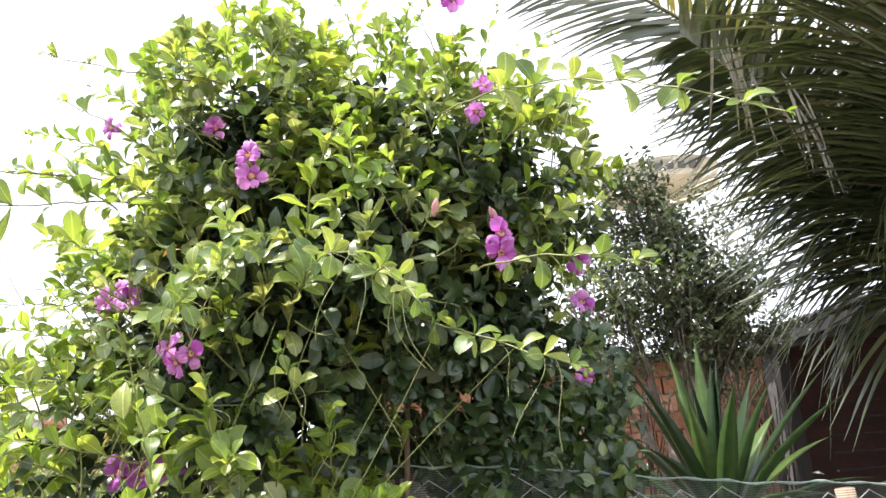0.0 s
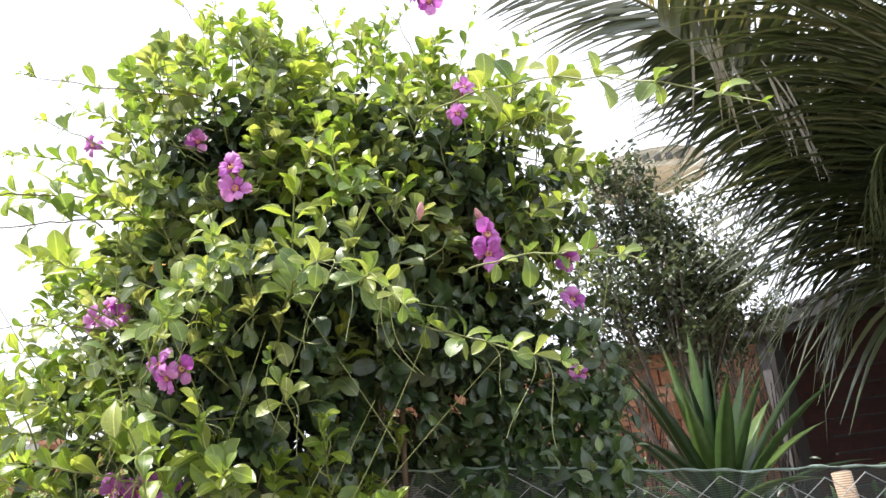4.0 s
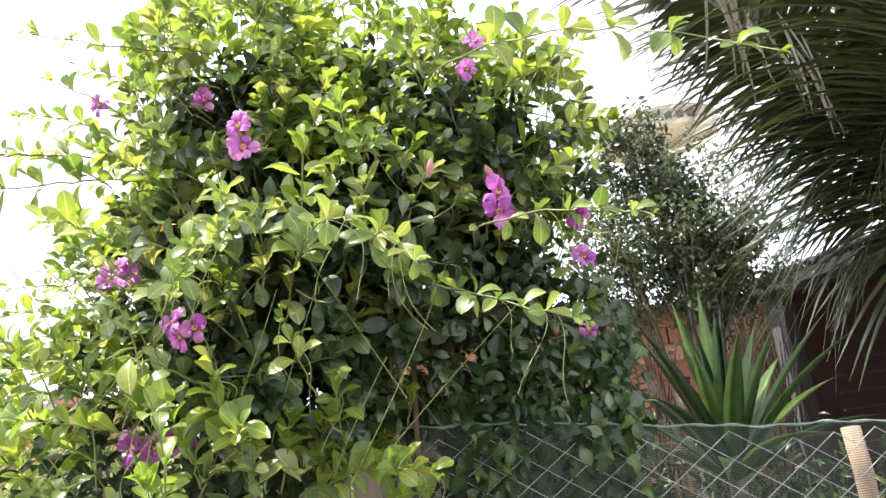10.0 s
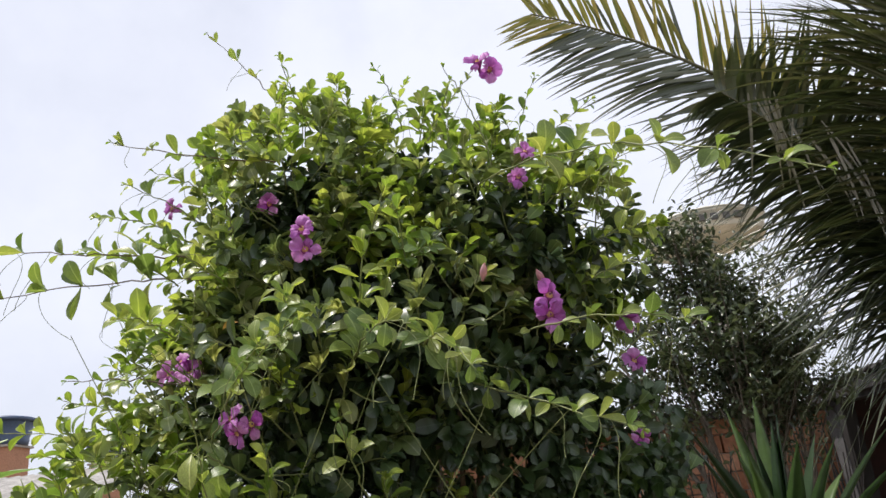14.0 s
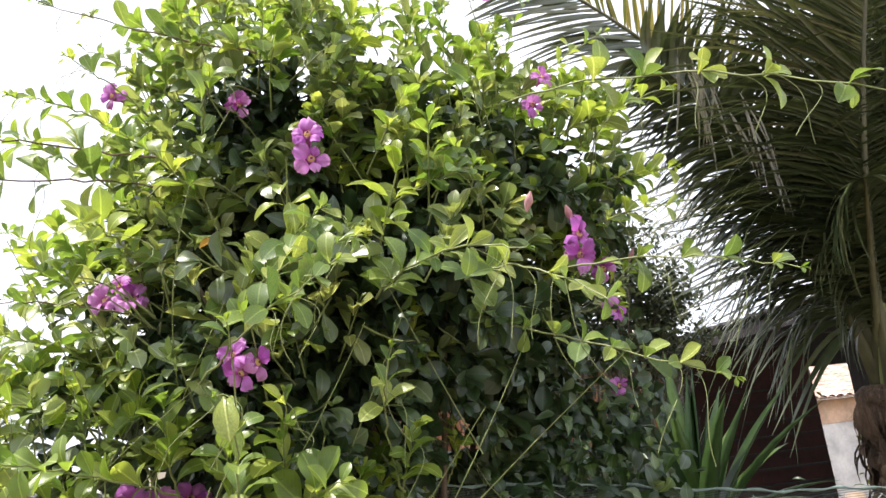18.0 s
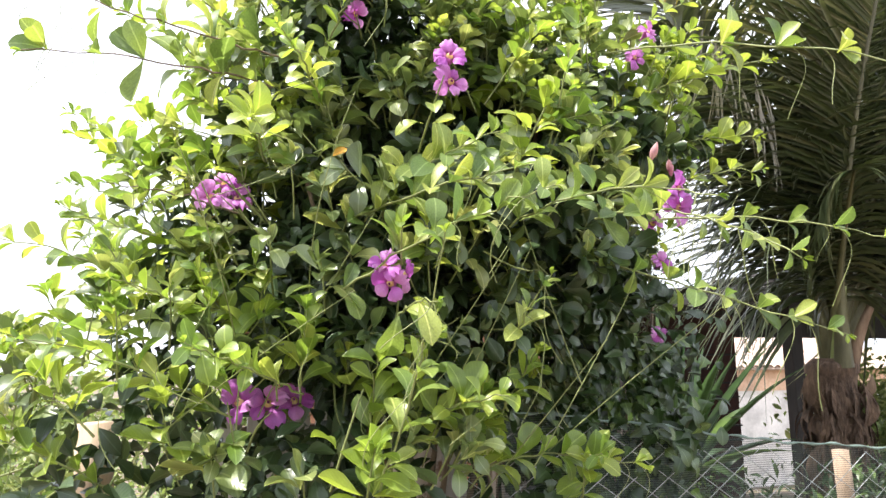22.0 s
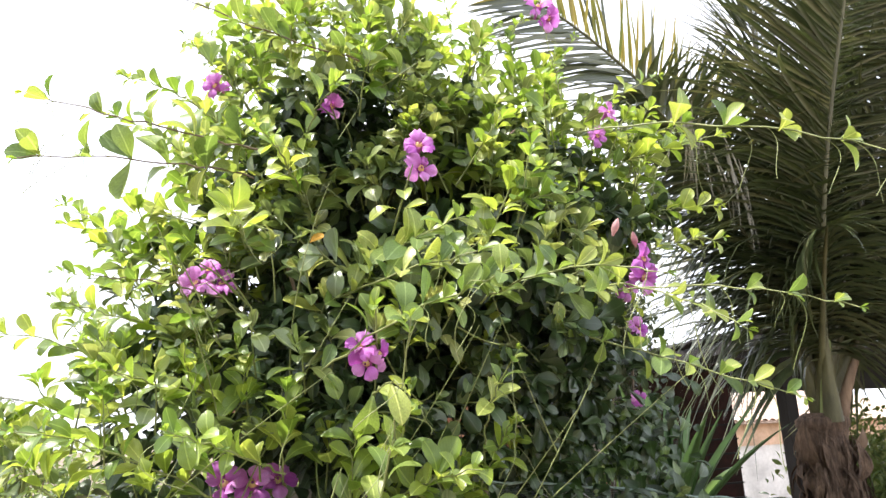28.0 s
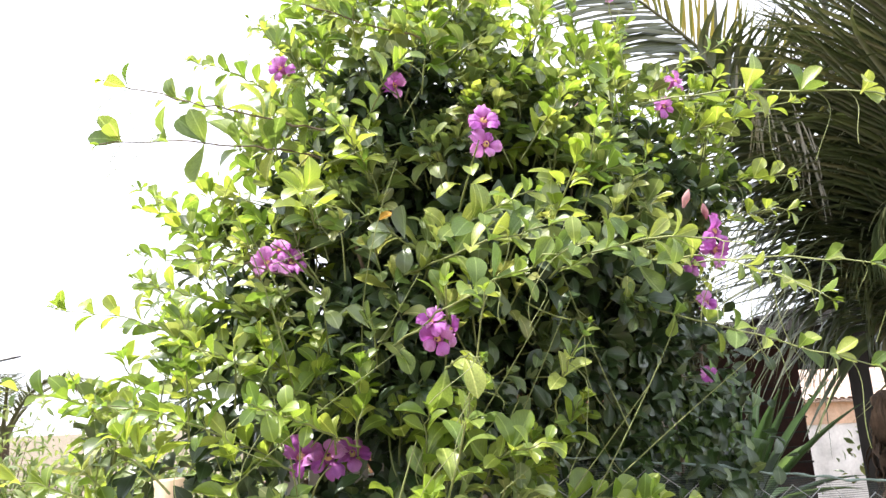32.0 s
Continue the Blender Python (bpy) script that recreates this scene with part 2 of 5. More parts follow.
HEM = rough_material("net_hem", (0.12, 0.18, 0.15), (0.26, 0.33, 0.28), 15, None, 0.8, 0.4)
TANK_BLUE = rough_material("blue_tank_plastic", (0.055, 0.085, 0.15), (0.09, 0.13, 0.21), 3, None, 0.45, 0.1)
TANK_CREAM = rough_material("cream_tank", (0.66, 0.64, 0.52), (0.80, 0.78, 0.66), 2, None, 0.6, 0.2)
MARK_WHITE = rough_material("white_mark", (0.75, 0.75, 0.75), (0.82, 0.82, 0.82), 3, None, 0.6, 0.1)
MARK_DARK = rough_material("dark_mark", (0.10, 0.10, 0.09), (0.16, 0.15, 0.13), 3, None, 0.6, 0.1)


def brick_material(name, a, b):
    m, nt, bsdf = mat(name)
    base = ramp(nt, nt.nodes.new("ShaderNodeObjectInfo").outputs["Random"], [(0.0, a), (1.0, b)])
    fine = noise_tex(nt, 30, 6)
    col = mixcol(nt, 1.0, base, ramp(nt, fine, [(0.3, (0.7, 0.7, 0.7)), (0.7, (1.15, 1.15, 1.15))]), "MULTIPLY")
    nt.links.new(col, bsdf.inputs["Base Color"])
    bsdf.inputs["Roughness"].default_value = 0.9
    bump(nt, bsdf, fine, 0.5, 0.01)
    return m


BRICK = brick_material("orange_brick", (0.34, 0.14, 0.07), (0.54, 0.28, 0.17))
TILE = brick_material("clay_roof_tile", (0.34, 0.24, 0.18), (0.58, 0.46, 0.38))


def petal_material(name, a, b, graded=False):
    m, nt, bsdf = mat(name)
    col = ramp(nt, nt.nodes.new("ShaderNodeObjectInfo").outputs["Random"], [(0.0, a), (1.0, b)])
    col = mixcol(nt, 1.0, col, ramp(nt, noise_tex(nt, 60, 4), [(0.3, (0.8, 0.75, 0.85)), (0.7, (1.15, 1.15, 1.1))]), "MULTIPLY")
    if graded:
        uv = nt.nodes.new("ShaderNodeUVMap")
        sep = nt.nodes.new("ShaderNodeSeparateXYZ")
        nt.links.new(uv.outputs["UV"], sep.inputs[0])
        col = mixcol(nt, 1.0, col, ramp(nt, sep.outputs["Y"], [(0.0, (0.75, 0.45, 0.62)), (0.45, (1.0, 0.9, 1.0)), (1.0, (1.08, 1.2, 1.08))]), "MULTIPLY")
    nt.links.new(col, bsdf.inputs["Base Color"])
    bsdf.inputs["Roughness"].default_value = 0.55
    bsdf.inputs["Sheen Weight"].default_value = 0.2
    tr = nt.nodes.new("ShaderNodeBsdfTranslucent")
    nt.links.new(col, tr.inputs["Color"])
    mx = nt.nodes.new("ShaderNodeMixShader")
    mx.inputs[0].default_value = 0.4
    nt.links.new(bsdf.outputs[0], mx.inputs[1])
    nt.links.new(tr.outputs[0], mx.inputs[2])
    nt.links.new(mx.outputs[0], nt.nodes["Material Output"].inputs["Surface"])
    return m


PETAL = petal_material("mauve_petal", (0.50, 0.10, 0.52), (0.76, 0.34, 0.72), True)
THROAT = petal_material("flower_throat", (0.34, 0.06, 0.30), (0.44, 0.12, 0.36))
YOLK = petal_material("yellow_throat", (0.80, 0.55, 0.18), (0.85, 0.65, 0.30))
BUD = petal_material("wilted_bud", (0.55, 0.28, 0.30), (0.62, 0.36, 0.36))

net, net_nt, net_bsdf = mat("shade_net")
net_bsdf.inputs["Roughness"].default_value = 0.7
net_col = ramp(net_nt, noise_tex(net_nt, 9, 5), [(0.3, (0.028, 0.038, 0.032)), (0.7, (0.08, 0.10, 0.088))])
net_nt.links.new(net_col, net_bsdf.inputs["Base Color"])
net_wave = net_nt.nodes.new("ShaderNodeTexWave")
net_wave.bands_direction = "Z"
net_wave.inputs["Scale"].default_value = 42.0
net_wave.inputs["Distortion"].default_value = 1.2
net_wave.inputs["Detail Scale"].default_value = 0.4
net_co = net_nt.nodes.new("ShaderNodeTexCoord")
net_nt.links.new(net_co.outputs["Object"], net_wave.inputs["Vector"])
net_alpha = ramp(net_nt, net_wave.outputs["Fac"], [(0.3, (0.08, 0.08, 0.08)), (0.75, (0.52, 0.52, 0.52))])
net_nt.links.new(net_alpha, net_bsdf.inputs["Alpha"])


# ---- mesh helpers ----
def link(name, mesh, material, parent=None, label=""):
    """One mesh object; its mesh is in world coordinates."""
    ob = new(name, mesh)
    if material is not None and not mesh.materials:
        mesh.materials.append(material)
    if parent is not None:
        ob.parent = parent
        if parent.type == "EMPTY":
            ob.matrix_parent_inverse = parent.matrix_basis.inverted()
    if label:
        ob["label"] = label
    return ob


def thing(name, base, label, category, group="", kind=""):
    ob = new(name)
    ob.empty_display_size = 0.1
    ob.matrix_basis = Matrix.Translation(base)
    return tagged(ob, label, category, group, kind)


def part(name, bm, material, parent, label="", smooth=True):
    mesh = bpy.data.meshes.new(name)
    if smooth:
        for f in bm.faces:
            f.smooth = True
    bm.to_mesh(mesh)
    bm.free()
    return link(name, mesh, material, parent, label)


def mesh_np(name, verts, faces, uvs=None):
    """verts (n, 3); faces an (m, 4) array of quads; uvs (n, 2) per vertex."""
    me = bpy.data.meshes.new(name)
    m = len(faces)
    me.vertices.add(len(verts))
    me.vertices.foreach_set("co", np.ascontiguousarray(verts, dtype=np.float32).ravel())
    me.loops.add(m * 4)
    flat = np.ascontiguousarray(faces, dtype=np.int32).ravel()
    me.loops.foreach_set("vertex_index", flat)
    me.polygons.add(m)
    me.polygons.foreach_set("loop_start", np.arange(0, m * 4, 4, dtype=np.int32))
    me.polygons.foreach_set("use_smooth", np.ones(m, dtype=bool))
    if uvs is not None:
        layer = me.uv_layers.new(name="UVMap")
        layer.data.foreach_set("uv", np.ascontiguousarray(uvs[flat], dtype=np.float32).ravel())
    me.update(calc_edges=True)
    return me


def leaf_template(profile, fold=0.18, curl=0.16, wave=0.0, steps=None):
    """A leaf one unit long along x, its width across y, from a list of half widths; folded along the midrib and arched."""
    n = len(profile)
    v, uv, f = [], [], []
    for i, w in enumerate(profile):
        s = steps[i] if steps else i / (n - 1)
        z = -curl * (s - 0.35) ** 2 * 2.0
        for k in (-1, 0, 1):
            y = k * w
            v.append((s, y, z + abs(y) * fold * 2 + wave * k * math.sin(s * 9)))
            uv.append((0.5 + 0.5 * k * min(1.0, w / max(profile)), s))
    for i in range(n - 1):
        a = i * 3
        f += [(a, a + 3, a + 4, a + 1), (a + 1, a + 4, a + 5, a + 2)]
    return np.array(v), np.array(f), np.array(uv)


BLUNT = (0.0, 0.12, 0.30, 0.50, 0.68, 0.83, 0.94, 1.0)
OBOVATE = leaf_template([0.014, 0.065, 0.17, 0.255, 0.285, 0.24, 0.13, 0.005], 0.24, 0.24, 0.014, BLUNT)
OBOVATE_B = leaf_template([0.014, 0.05, 0.14, 0.235, 0.29, 0.270, 0.165, 0.008], 0.10, 0.46, 0.018, BLUNT)
OBOVATE_C = leaf_template([0.014, 0.06, 0.165, 0.25, 0.275, 0.225, 0.12, 0.005], 0.38, -0.10, 0.014, BLUNT)
SMALL = leaf_template([0.015, 0.17, 0.23, 0.16, 0.015], 0.2, 0.15)
LANCE = leaf_template([0.02, 0.10, 0.13, 0.09, 0.01], 0.15, 0.3)
IVY = leaf_template([0.02, 0.46, 0.40, 0.24, 0.27, 0.13, 0.01], 0.12, 0.3, 0.02)
PADDLE = leaf_template([0.02, 0.07, 0.14, 0.17, 0.18, 0.165, 0.13, 0.07, 0.01], 0.25, 0.35, 0.012)


def basis(direction, normal):
    """Columns x = direction, y across, z = near the normal."""
    x = np.asarray(direction, float)
    x = x / (np.linalg.norm(x) + 1e-9)
    z = np.asarray(normal, float)
    z = z - x * (z @ x)
    if np.linalg.norm(z) < 1e-4:
        z = np.array((0.1, 0.2, 1.0)) - x * (np.array((0.1, 0.2, 1.0)) @ x)
    z = z / np.linalg.norm(z)
    return np.stack([x, np.cross(z, x), z], axis=1)


def leaves_mesh(name, template, items):
    """items: (place, direction, normal, length, width factor), all joined into one mesh."""
    v, f, uv = template
    n = len(items)
    B = np.stack([basis(d, nn) for _, d, nn, _, _ in items])
    scale = np.array([(l, l * w, l) for *_, l, w in items])
    P = np.array([p for p, *_ in items])
    verts = np.einsum("nij,nkj->nki", B, v[None] * scale[:, None, :]) + P[:, None, :]
    faces = f[None] + (np.arange(n) * len(v))[:, None, None]
    return mesh_np(name, verts.reshape(-1, 3), faces.reshape(-1, 4), np.tile(uv, (n, 1)))


def leaf_matrix(p, d, nn, l, w):
    b = basis(d, nn) * np.array((l, l * w, l))
    m = Matrix.Identity(4)
    for i in range(3):
        for j in range(3):
            m[i][j] = b[i, j]
        m[i][3] = p[i]
    return m


def tube_data(points, radii, sides=6):
    """Verts and quads of a tube through the points."""
    pts = np.asarray(points, float)
    tang = np.gradient(pts, axis=0)
    v, f = [], []
    ref = np.array((0.31, 0.17, 0.93))
    for i, (p, t) in enumerate(zip(pts, tang)):
        t = t / (np.linalg.norm(t) + 1e-9)
        a = np.cross(t, ref if abs(t @ ref) < 0.95 else np.array((1.0, 0, 0)))
        a /= np.linalg.norm(a)
        b = np.cross(t, a)
        for k in range(sides):
            q = 2 * math.pi * k / sides
            v.append(p + radii[i] * (math.cos(q) * a + math.sin(q) * b))
    for i in range(len(pts) - 1):
        for k in range(sides):
            f.append((i * sides + k, i * sides + (k + 1) % sides, (i + 1) * sides + (k + 1) % sides, (i + 1) * sides + k))
    return v, f


def tubes_mesh(name, tubes, sides=6):
    V, F = [], []
    for pts, radii in tubes:
        v, f = tube_data(pts, radii, sides)
        F += [tuple(i + len(V) for i in q) for q in f]
        V += v
    return mesh_np(name, np.array(V), np.array(F))


def bezier(a, b, c, n=12):
    a, b, c = (np.asarray(p, float) for p in (a, b, c))
    t = np.linspace(0, 1, n)[:, None]
    return (1 - t) ** 2 * a + 2 * t * (1 - t) * b + t ** 2 * c


def box_bm(lo, hi, bevel=0.0):
    bm = bmesh.new()
    bmesh.ops.create_cube(bm, size=1.0)
    for v in bm.verts:
        v.co = Vector([lo[i] + (v.co[i] + 0.5) * (hi[i] - lo[i]) for i in range(3)])
    if bevel:
        bmesh.ops.bevel(bm, geom=bm.edges[:], offset=bevel, segments=2, affect="EDGES", profile=0.6)
    return bm


def lathe_bm(profile, centre, sides=28):
    """Turned body: profile of (radius, height)."""
    bm = bmesh.new()
    rings = []
    for r, z in profile:
        rings.append([bm.verts.new((centre[0] + r * math.cos(2 * math.pi * k / sides), centre[1] + r * math.sin(2 * math.pi * k / sides), centre[2] + z)) for k in range(sides)])
    for a, b in zip(rings, rings[1:]):
        for k in range(sides):
            bm.faces.new((a[k], a[(k + 1) % sides], b[(k + 1) % sides], b[k]))
    bm.faces.new(rings[-1])
    bm.faces.new(rings[0][::-1])
    return bm


def rnd_unit(rng):
    v = rng.normal(size=3)
    return v / np.linalg.norm(v)


UP = np.array((0.0, 0.0, 1.0))

# ---- ground ----
bm = bmesh.new()
xs = [-3000, -300, -60, -30, -20, -15, -10, -7, -5, -3, -2, -1, 0, 1, 2, 3, 4, 5, 7, 10, 15, 20, 30, 60, 300, 3000]
ys = [-3000, -300, -60, -20, -10, -5, -3, -2, -1, 0, 1, 2, 3, 4, 5, 6, 8, 10, 12, 15, 20, 30, 60, 300, 3000]
grid = []
for y in ys:
    row = []
    for x in xs:
        far = min(1.0, max(0.0, (y - 8) / 5))
        near = 1.0 if abs(x) < 25 and abs(y) < 25 else 0.0
        row.append(bm.verts.new((x, y, -1.3 * far * far * (3 - 2 * far) + near * 0.04 * noise.noise((x * 0.7, y * 0.7, 0)))))
    grid.append(row)
for a, b in zip(grid, grid[1:]):
    for i in range(len(xs) - 1):
        bm.faces.new((a[i], a[i + 1], b[i + 1], b[i]))
tagged(part("ground", bm, GROUND, None), "bare brown yard soil with weedy green patches", "ground", kind="structure")

# ---- flowering vine ----
rng = np.random.default_rng(7)
VINE_BASE = (-0.25, 2.65, 0.0)
vine = thing("flowering_vine", VINE_BASE, "large sprawling vine with glossy green leaves and mauve trumpet flowers", "vine")

# body of the vine: overlapping lobes (centre, radii, share of sprigs)
LOBES = [
    ((-0.30, 2.55, 2.10), (0.72, 0.55, 0.66), 1.0, 1.0),
    ((-0.60, 2.45, 2.45), (0.40, 0.42, 0.52), 0.7, 0.9),
    ((0.14, 2.45, 2.36), (0.42, 0.42, 0.34), 0.6, 0.9),
    ((-0.97, 2.56, 1.86), (0.33, 0.36, 0.34), 0.55, 0.5),
    ((-0.62, 2.28, 1.74), (0.44, 0.42, 0.42), 0.7, 0.8),
    ((-1.10, 2.25, 1.42), (0.36, 0.40, 0.32), 0.40, 0.15),
    ((0.20, 2.62, 1.90), (0.32, 0.32, 0.36), 0.22, 0.9),
    ((-0.35, 2.15, 2.02), (0.45, 0.36, 0.32), 0.45, 0.6),
    ((-0.75, 2.15, 1.25), (0.50, 0.42, 0.30), 0.25, 0.25),
    ((-0.88, 2.62, 2.32), (0.20, 0.30, 0.32), 0.55, 0.5),
    ((-0.18, 2.45, 2.62), (0.36, 0.34, 0.24), 0.55, 0.8),
]

# flowers: place, way they face, width, turn
FLOWERS = []


def bloom(place, facing, width, turn):
    FLOWERS.append((place, facing, width, turn))


bloom((-0.48, 1.84, 2.305), (-0.1, -0.9, 0.25), 0.075, 0.3)
bloom((-0.475, 1.85, 2.245), (0.1, -0.9, -0.1), 0.070, 1.1)
bloom((-0.66, 2.12, 2.53), (0.2, -0.8, -0.2), 0.065, 0.2)
bloom((-0.99, 2.11, 2.55), (-0.5, -0.6, 0.1), 0.065, 0.8)
bloom((0.205, 1.90, 2.04), (0.2, -0.9, 0.2), 0.075, 0.1)
bloom((0.20, 1.90, 1.985), (0.1, -0.9, -0.3), 0.075, 0.9)
bloom((-1.02, 2.20, 2.00), (-0.5, -0.8, 0.5), 0.072, 0.5)
bloom((-0.95, 2.20, 2.00), (0.0, -0.9, 0.5), 0.072, 0.0)
bloom((-0.985, 2.21, 2.04), (-0.3, -0.7, 0.7), 0.062, 1.0)
bloom((-0.66, 1.765, 1.772), (-0.4, -0.7, 0.4), 0.062, 0.4)
bloom((-0.645, 1.77, 1.735), (-0.5, -0.6, -0.4), 0.065, 1.3)
bloom((-0.612, 1.78, 1.755), (0.6, -0.7, 0.0), 0.058, 0.2)
bloom((-0.93, 2.12, 1.48), (-0.4, -0.9, 0.4), 0.085, 0.6)
bloom((-0.86, 2.12, 1.475), (-0.2, -0.9, 0.4), 0.085, 0.2)
bloom((-0.80, 2.13, 1.48), (0.1, -0.9, 0.4), 0.080, 0.9)
bloom((0.11, 2.22, 3.06), (-0.1, -0.7, 0.4), 0.080, 0.5)
bloom((0.15, 2.22, 3.02), (0.2, -0.7, -0.3), 0.075, 0.1)
bloom((0.18, 2.03, 2.48), (0.1, -0.9, -0.2), 0.060, 0.7)
bloom((0.21, 2.00, 2.55), (0.2, -0.6, 0.3), 0.055, 0.3)
bloom((0.52, 2.43, 1.92), (0.1, -0.8, 0.3), 0.070, 0.2)
bloom((0.54, 2.50, 2.08), (-0.1, -0.9, 0.2), 0.075, 0.9)
bloom((0.50, 2.44, 1.67), (0.1, -0.8, -0.1), 0.055, 0.4)


def blocks_flower(p, reach=0.075):
    """Cuts leaves between each flower and two camera standpoints to fit the view; also sunward."""
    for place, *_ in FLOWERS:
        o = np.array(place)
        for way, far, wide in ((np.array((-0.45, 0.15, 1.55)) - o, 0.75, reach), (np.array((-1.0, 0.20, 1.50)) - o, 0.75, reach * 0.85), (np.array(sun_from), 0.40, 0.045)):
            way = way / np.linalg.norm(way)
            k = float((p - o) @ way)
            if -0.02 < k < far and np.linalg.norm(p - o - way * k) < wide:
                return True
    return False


def in_hollow(p):
    """Hollow under the overhang by the pole, slanted along a camera sightline to the wall."""
    way = 0.30 * (p[1] - 2.45)
    return p[1] > 2.15 and ((p[0] + 0.07 - way) / 0.11) ** 2 + ((p[2] - 1.60) / 0.08) ** 2 < 1.0


def in_lobe(p, shrink):
    return any(sum(((p[i] - c[i]) / (r[i] * shrink)) ** 2 for i in range(3)) < 1 for c, r, *_ in LOBES)


mid_items, young_items, shade_items, twigs = [], [], [], []


def sprig(p, axis, length, nodes, size, store):
    """A short leafy shoot: at each node two opposite stalks with a pair of leaflets each, smaller towards the tip."""
    axis = axis / np.linalg.norm(axis)
    side = rnd_unit(rng)
    end = p + axis * length + UP * 0.02 * rng.normal()
    twigs.append((bezier(p - axis * 0.05, p + axis * length * 0.5 + side * 0.015, end, 5), [0.0028, 0.0026, 0.0023, 0.002, 0.0014]))
    u = np.cross(axis, side)
    u /= np.linalg.norm(u)
    w = np.cross(axis, u)
    turn = rng.uniform(0, 6.28)
    for k in range(nodes + 1):
        s = min(1.0, (k + 0.5) / nodes)
        o = p + axis * length * s
        turn += 1.57 + rng.normal() * 0.25
        for j in range(2):
            q = turn + j * math.pi
            radial = math.cos(q) * u + math.sin(q) * w
            across = np.cross(axis, radial)
            foot = o + (radial * 0.8 + axis * 0.5) * 0.014 * (1.2 - s)
            for g in (-1, 1):
                if rng.random() < 0.16:
                    continue
                d = radial * (0.95 - 0.5 * s) + axis * (0.25 + 0.75 * s) + across * g * (0.55 - 0.2 * s) + rng.normal(size=3) * 0.20 + np.array((0, 0, -0.14))
                nn = axis * 0.8 + UP * 0.55 + rng.normal(size=3) * 0.32
                l = size * (1.0 - 0.45 * s * s) * rng.uniform(0.65, 1.18)
                if not blocks_flower(foot + 0.5 * l * d / np.linalg.norm(d)) and not in_hollow(foot):
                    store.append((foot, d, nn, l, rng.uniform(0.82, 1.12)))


for (c, r, share, fill) in LOBES:
    area = (r[0] * r[1] + r[1] * r[2] + r[0] * r[2])
    for _ in range(int(area * share * 610)):
        n = rnd_unit(rng)
        if n[1] > 0.55 and rng.random() < 0.7:
            continue
        depth = 1.0 - abs(rng.normal()) * 0.10
        p = np.array([c[i] + n[i] * r[i] * depth for i in range(3)])
        if in_lobe(p, 0.80) or p[2] < 1.0:
            continue
        out = n / np.array(r)
        out /= np.linalg.norm(out)
        axis = out * 0.75 + UP * (0.60 if n[2] > -0.2 else 0.0) + rng.normal(size=3) * 0.35
        # sprigs facing down get the darker leaf colour, as painted shade
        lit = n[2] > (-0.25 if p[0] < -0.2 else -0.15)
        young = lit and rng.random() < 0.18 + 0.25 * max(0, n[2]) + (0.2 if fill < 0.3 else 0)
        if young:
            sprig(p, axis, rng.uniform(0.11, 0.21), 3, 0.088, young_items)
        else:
            sprig(p, axis, rng.uniform(0.06, 0.13), 2, 0.093, mid_items if lit else shade_items)
# inner leaves, coloured dark so that the core reads as shade
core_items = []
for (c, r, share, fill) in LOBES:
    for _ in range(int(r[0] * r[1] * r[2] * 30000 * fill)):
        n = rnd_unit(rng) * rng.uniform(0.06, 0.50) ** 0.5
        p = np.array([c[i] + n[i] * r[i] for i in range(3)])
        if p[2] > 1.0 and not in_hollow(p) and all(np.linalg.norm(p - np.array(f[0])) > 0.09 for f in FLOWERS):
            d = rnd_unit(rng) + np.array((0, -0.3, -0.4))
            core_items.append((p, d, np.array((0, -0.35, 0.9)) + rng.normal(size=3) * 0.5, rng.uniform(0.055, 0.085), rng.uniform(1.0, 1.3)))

TEMPLATES = (OBOVATE, OBOVATE_B, OBOVATE_C)


def foliage(name, items, material, parent, label, step=3):
    for k in range(step):
        sub = items[k::step]
        if sub:
            ob = link(name, leaves_mesh(name, TEMPLATES[k % 3], sub), material, parent, label)
            ob["kind"] = "stuff"


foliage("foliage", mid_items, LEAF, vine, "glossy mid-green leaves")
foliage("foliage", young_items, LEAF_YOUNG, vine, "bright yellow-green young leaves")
foliage("foliage", shade_items, LEAF_SHADE, vine, "leaves coloured darker green for shade")
ob = link("foliage", leaves_mesh("foliage", SMALL, core_items), LEAF_SHADE, vine, "leaves coloured darker green for shade")
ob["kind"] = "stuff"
ob = link("twig_growth", tubes_mesh("twig_growth", twigs, 4), STEM, vine, "thin green twigs")
ob["kind"] = "stuff"

# woody stems from the ground into the crown
for k in range(9):
    a = np.array((VINE_BASE[0] + rng.uniform(-0.12, 0.15), VINE_BASE[1] + rng.uniform(-0.15, 0.1), 0.0))
    e = np.array((rng.uniform(-1.0, 0.3), rng.uniform(2.1, 2.6), rng.uniform(1.7, 2.5)))
    m = np.array((a[0] * 0.7 + e[0] * 0.3 + rng.normal() * 0.08, a[1], 1.3))
    link("stem", tubes_mesh("stem", [(bezier(a, m, e, 14), list(np.linspace(0.016, 0.005, 14)))], 7), TWIG, vine, "woody brown stem" if k == 0 else "")

LEAF_MESHES = []
for tpl in TEMPLATES:
    me = mesh_np("leaf", tpl[0], tpl[1], tpl[2])
    me.materials.append(LEAF_SHOOT)
    LEAF_MESHES.append(me)
shoot_leaves = 0
extra_leaves = []


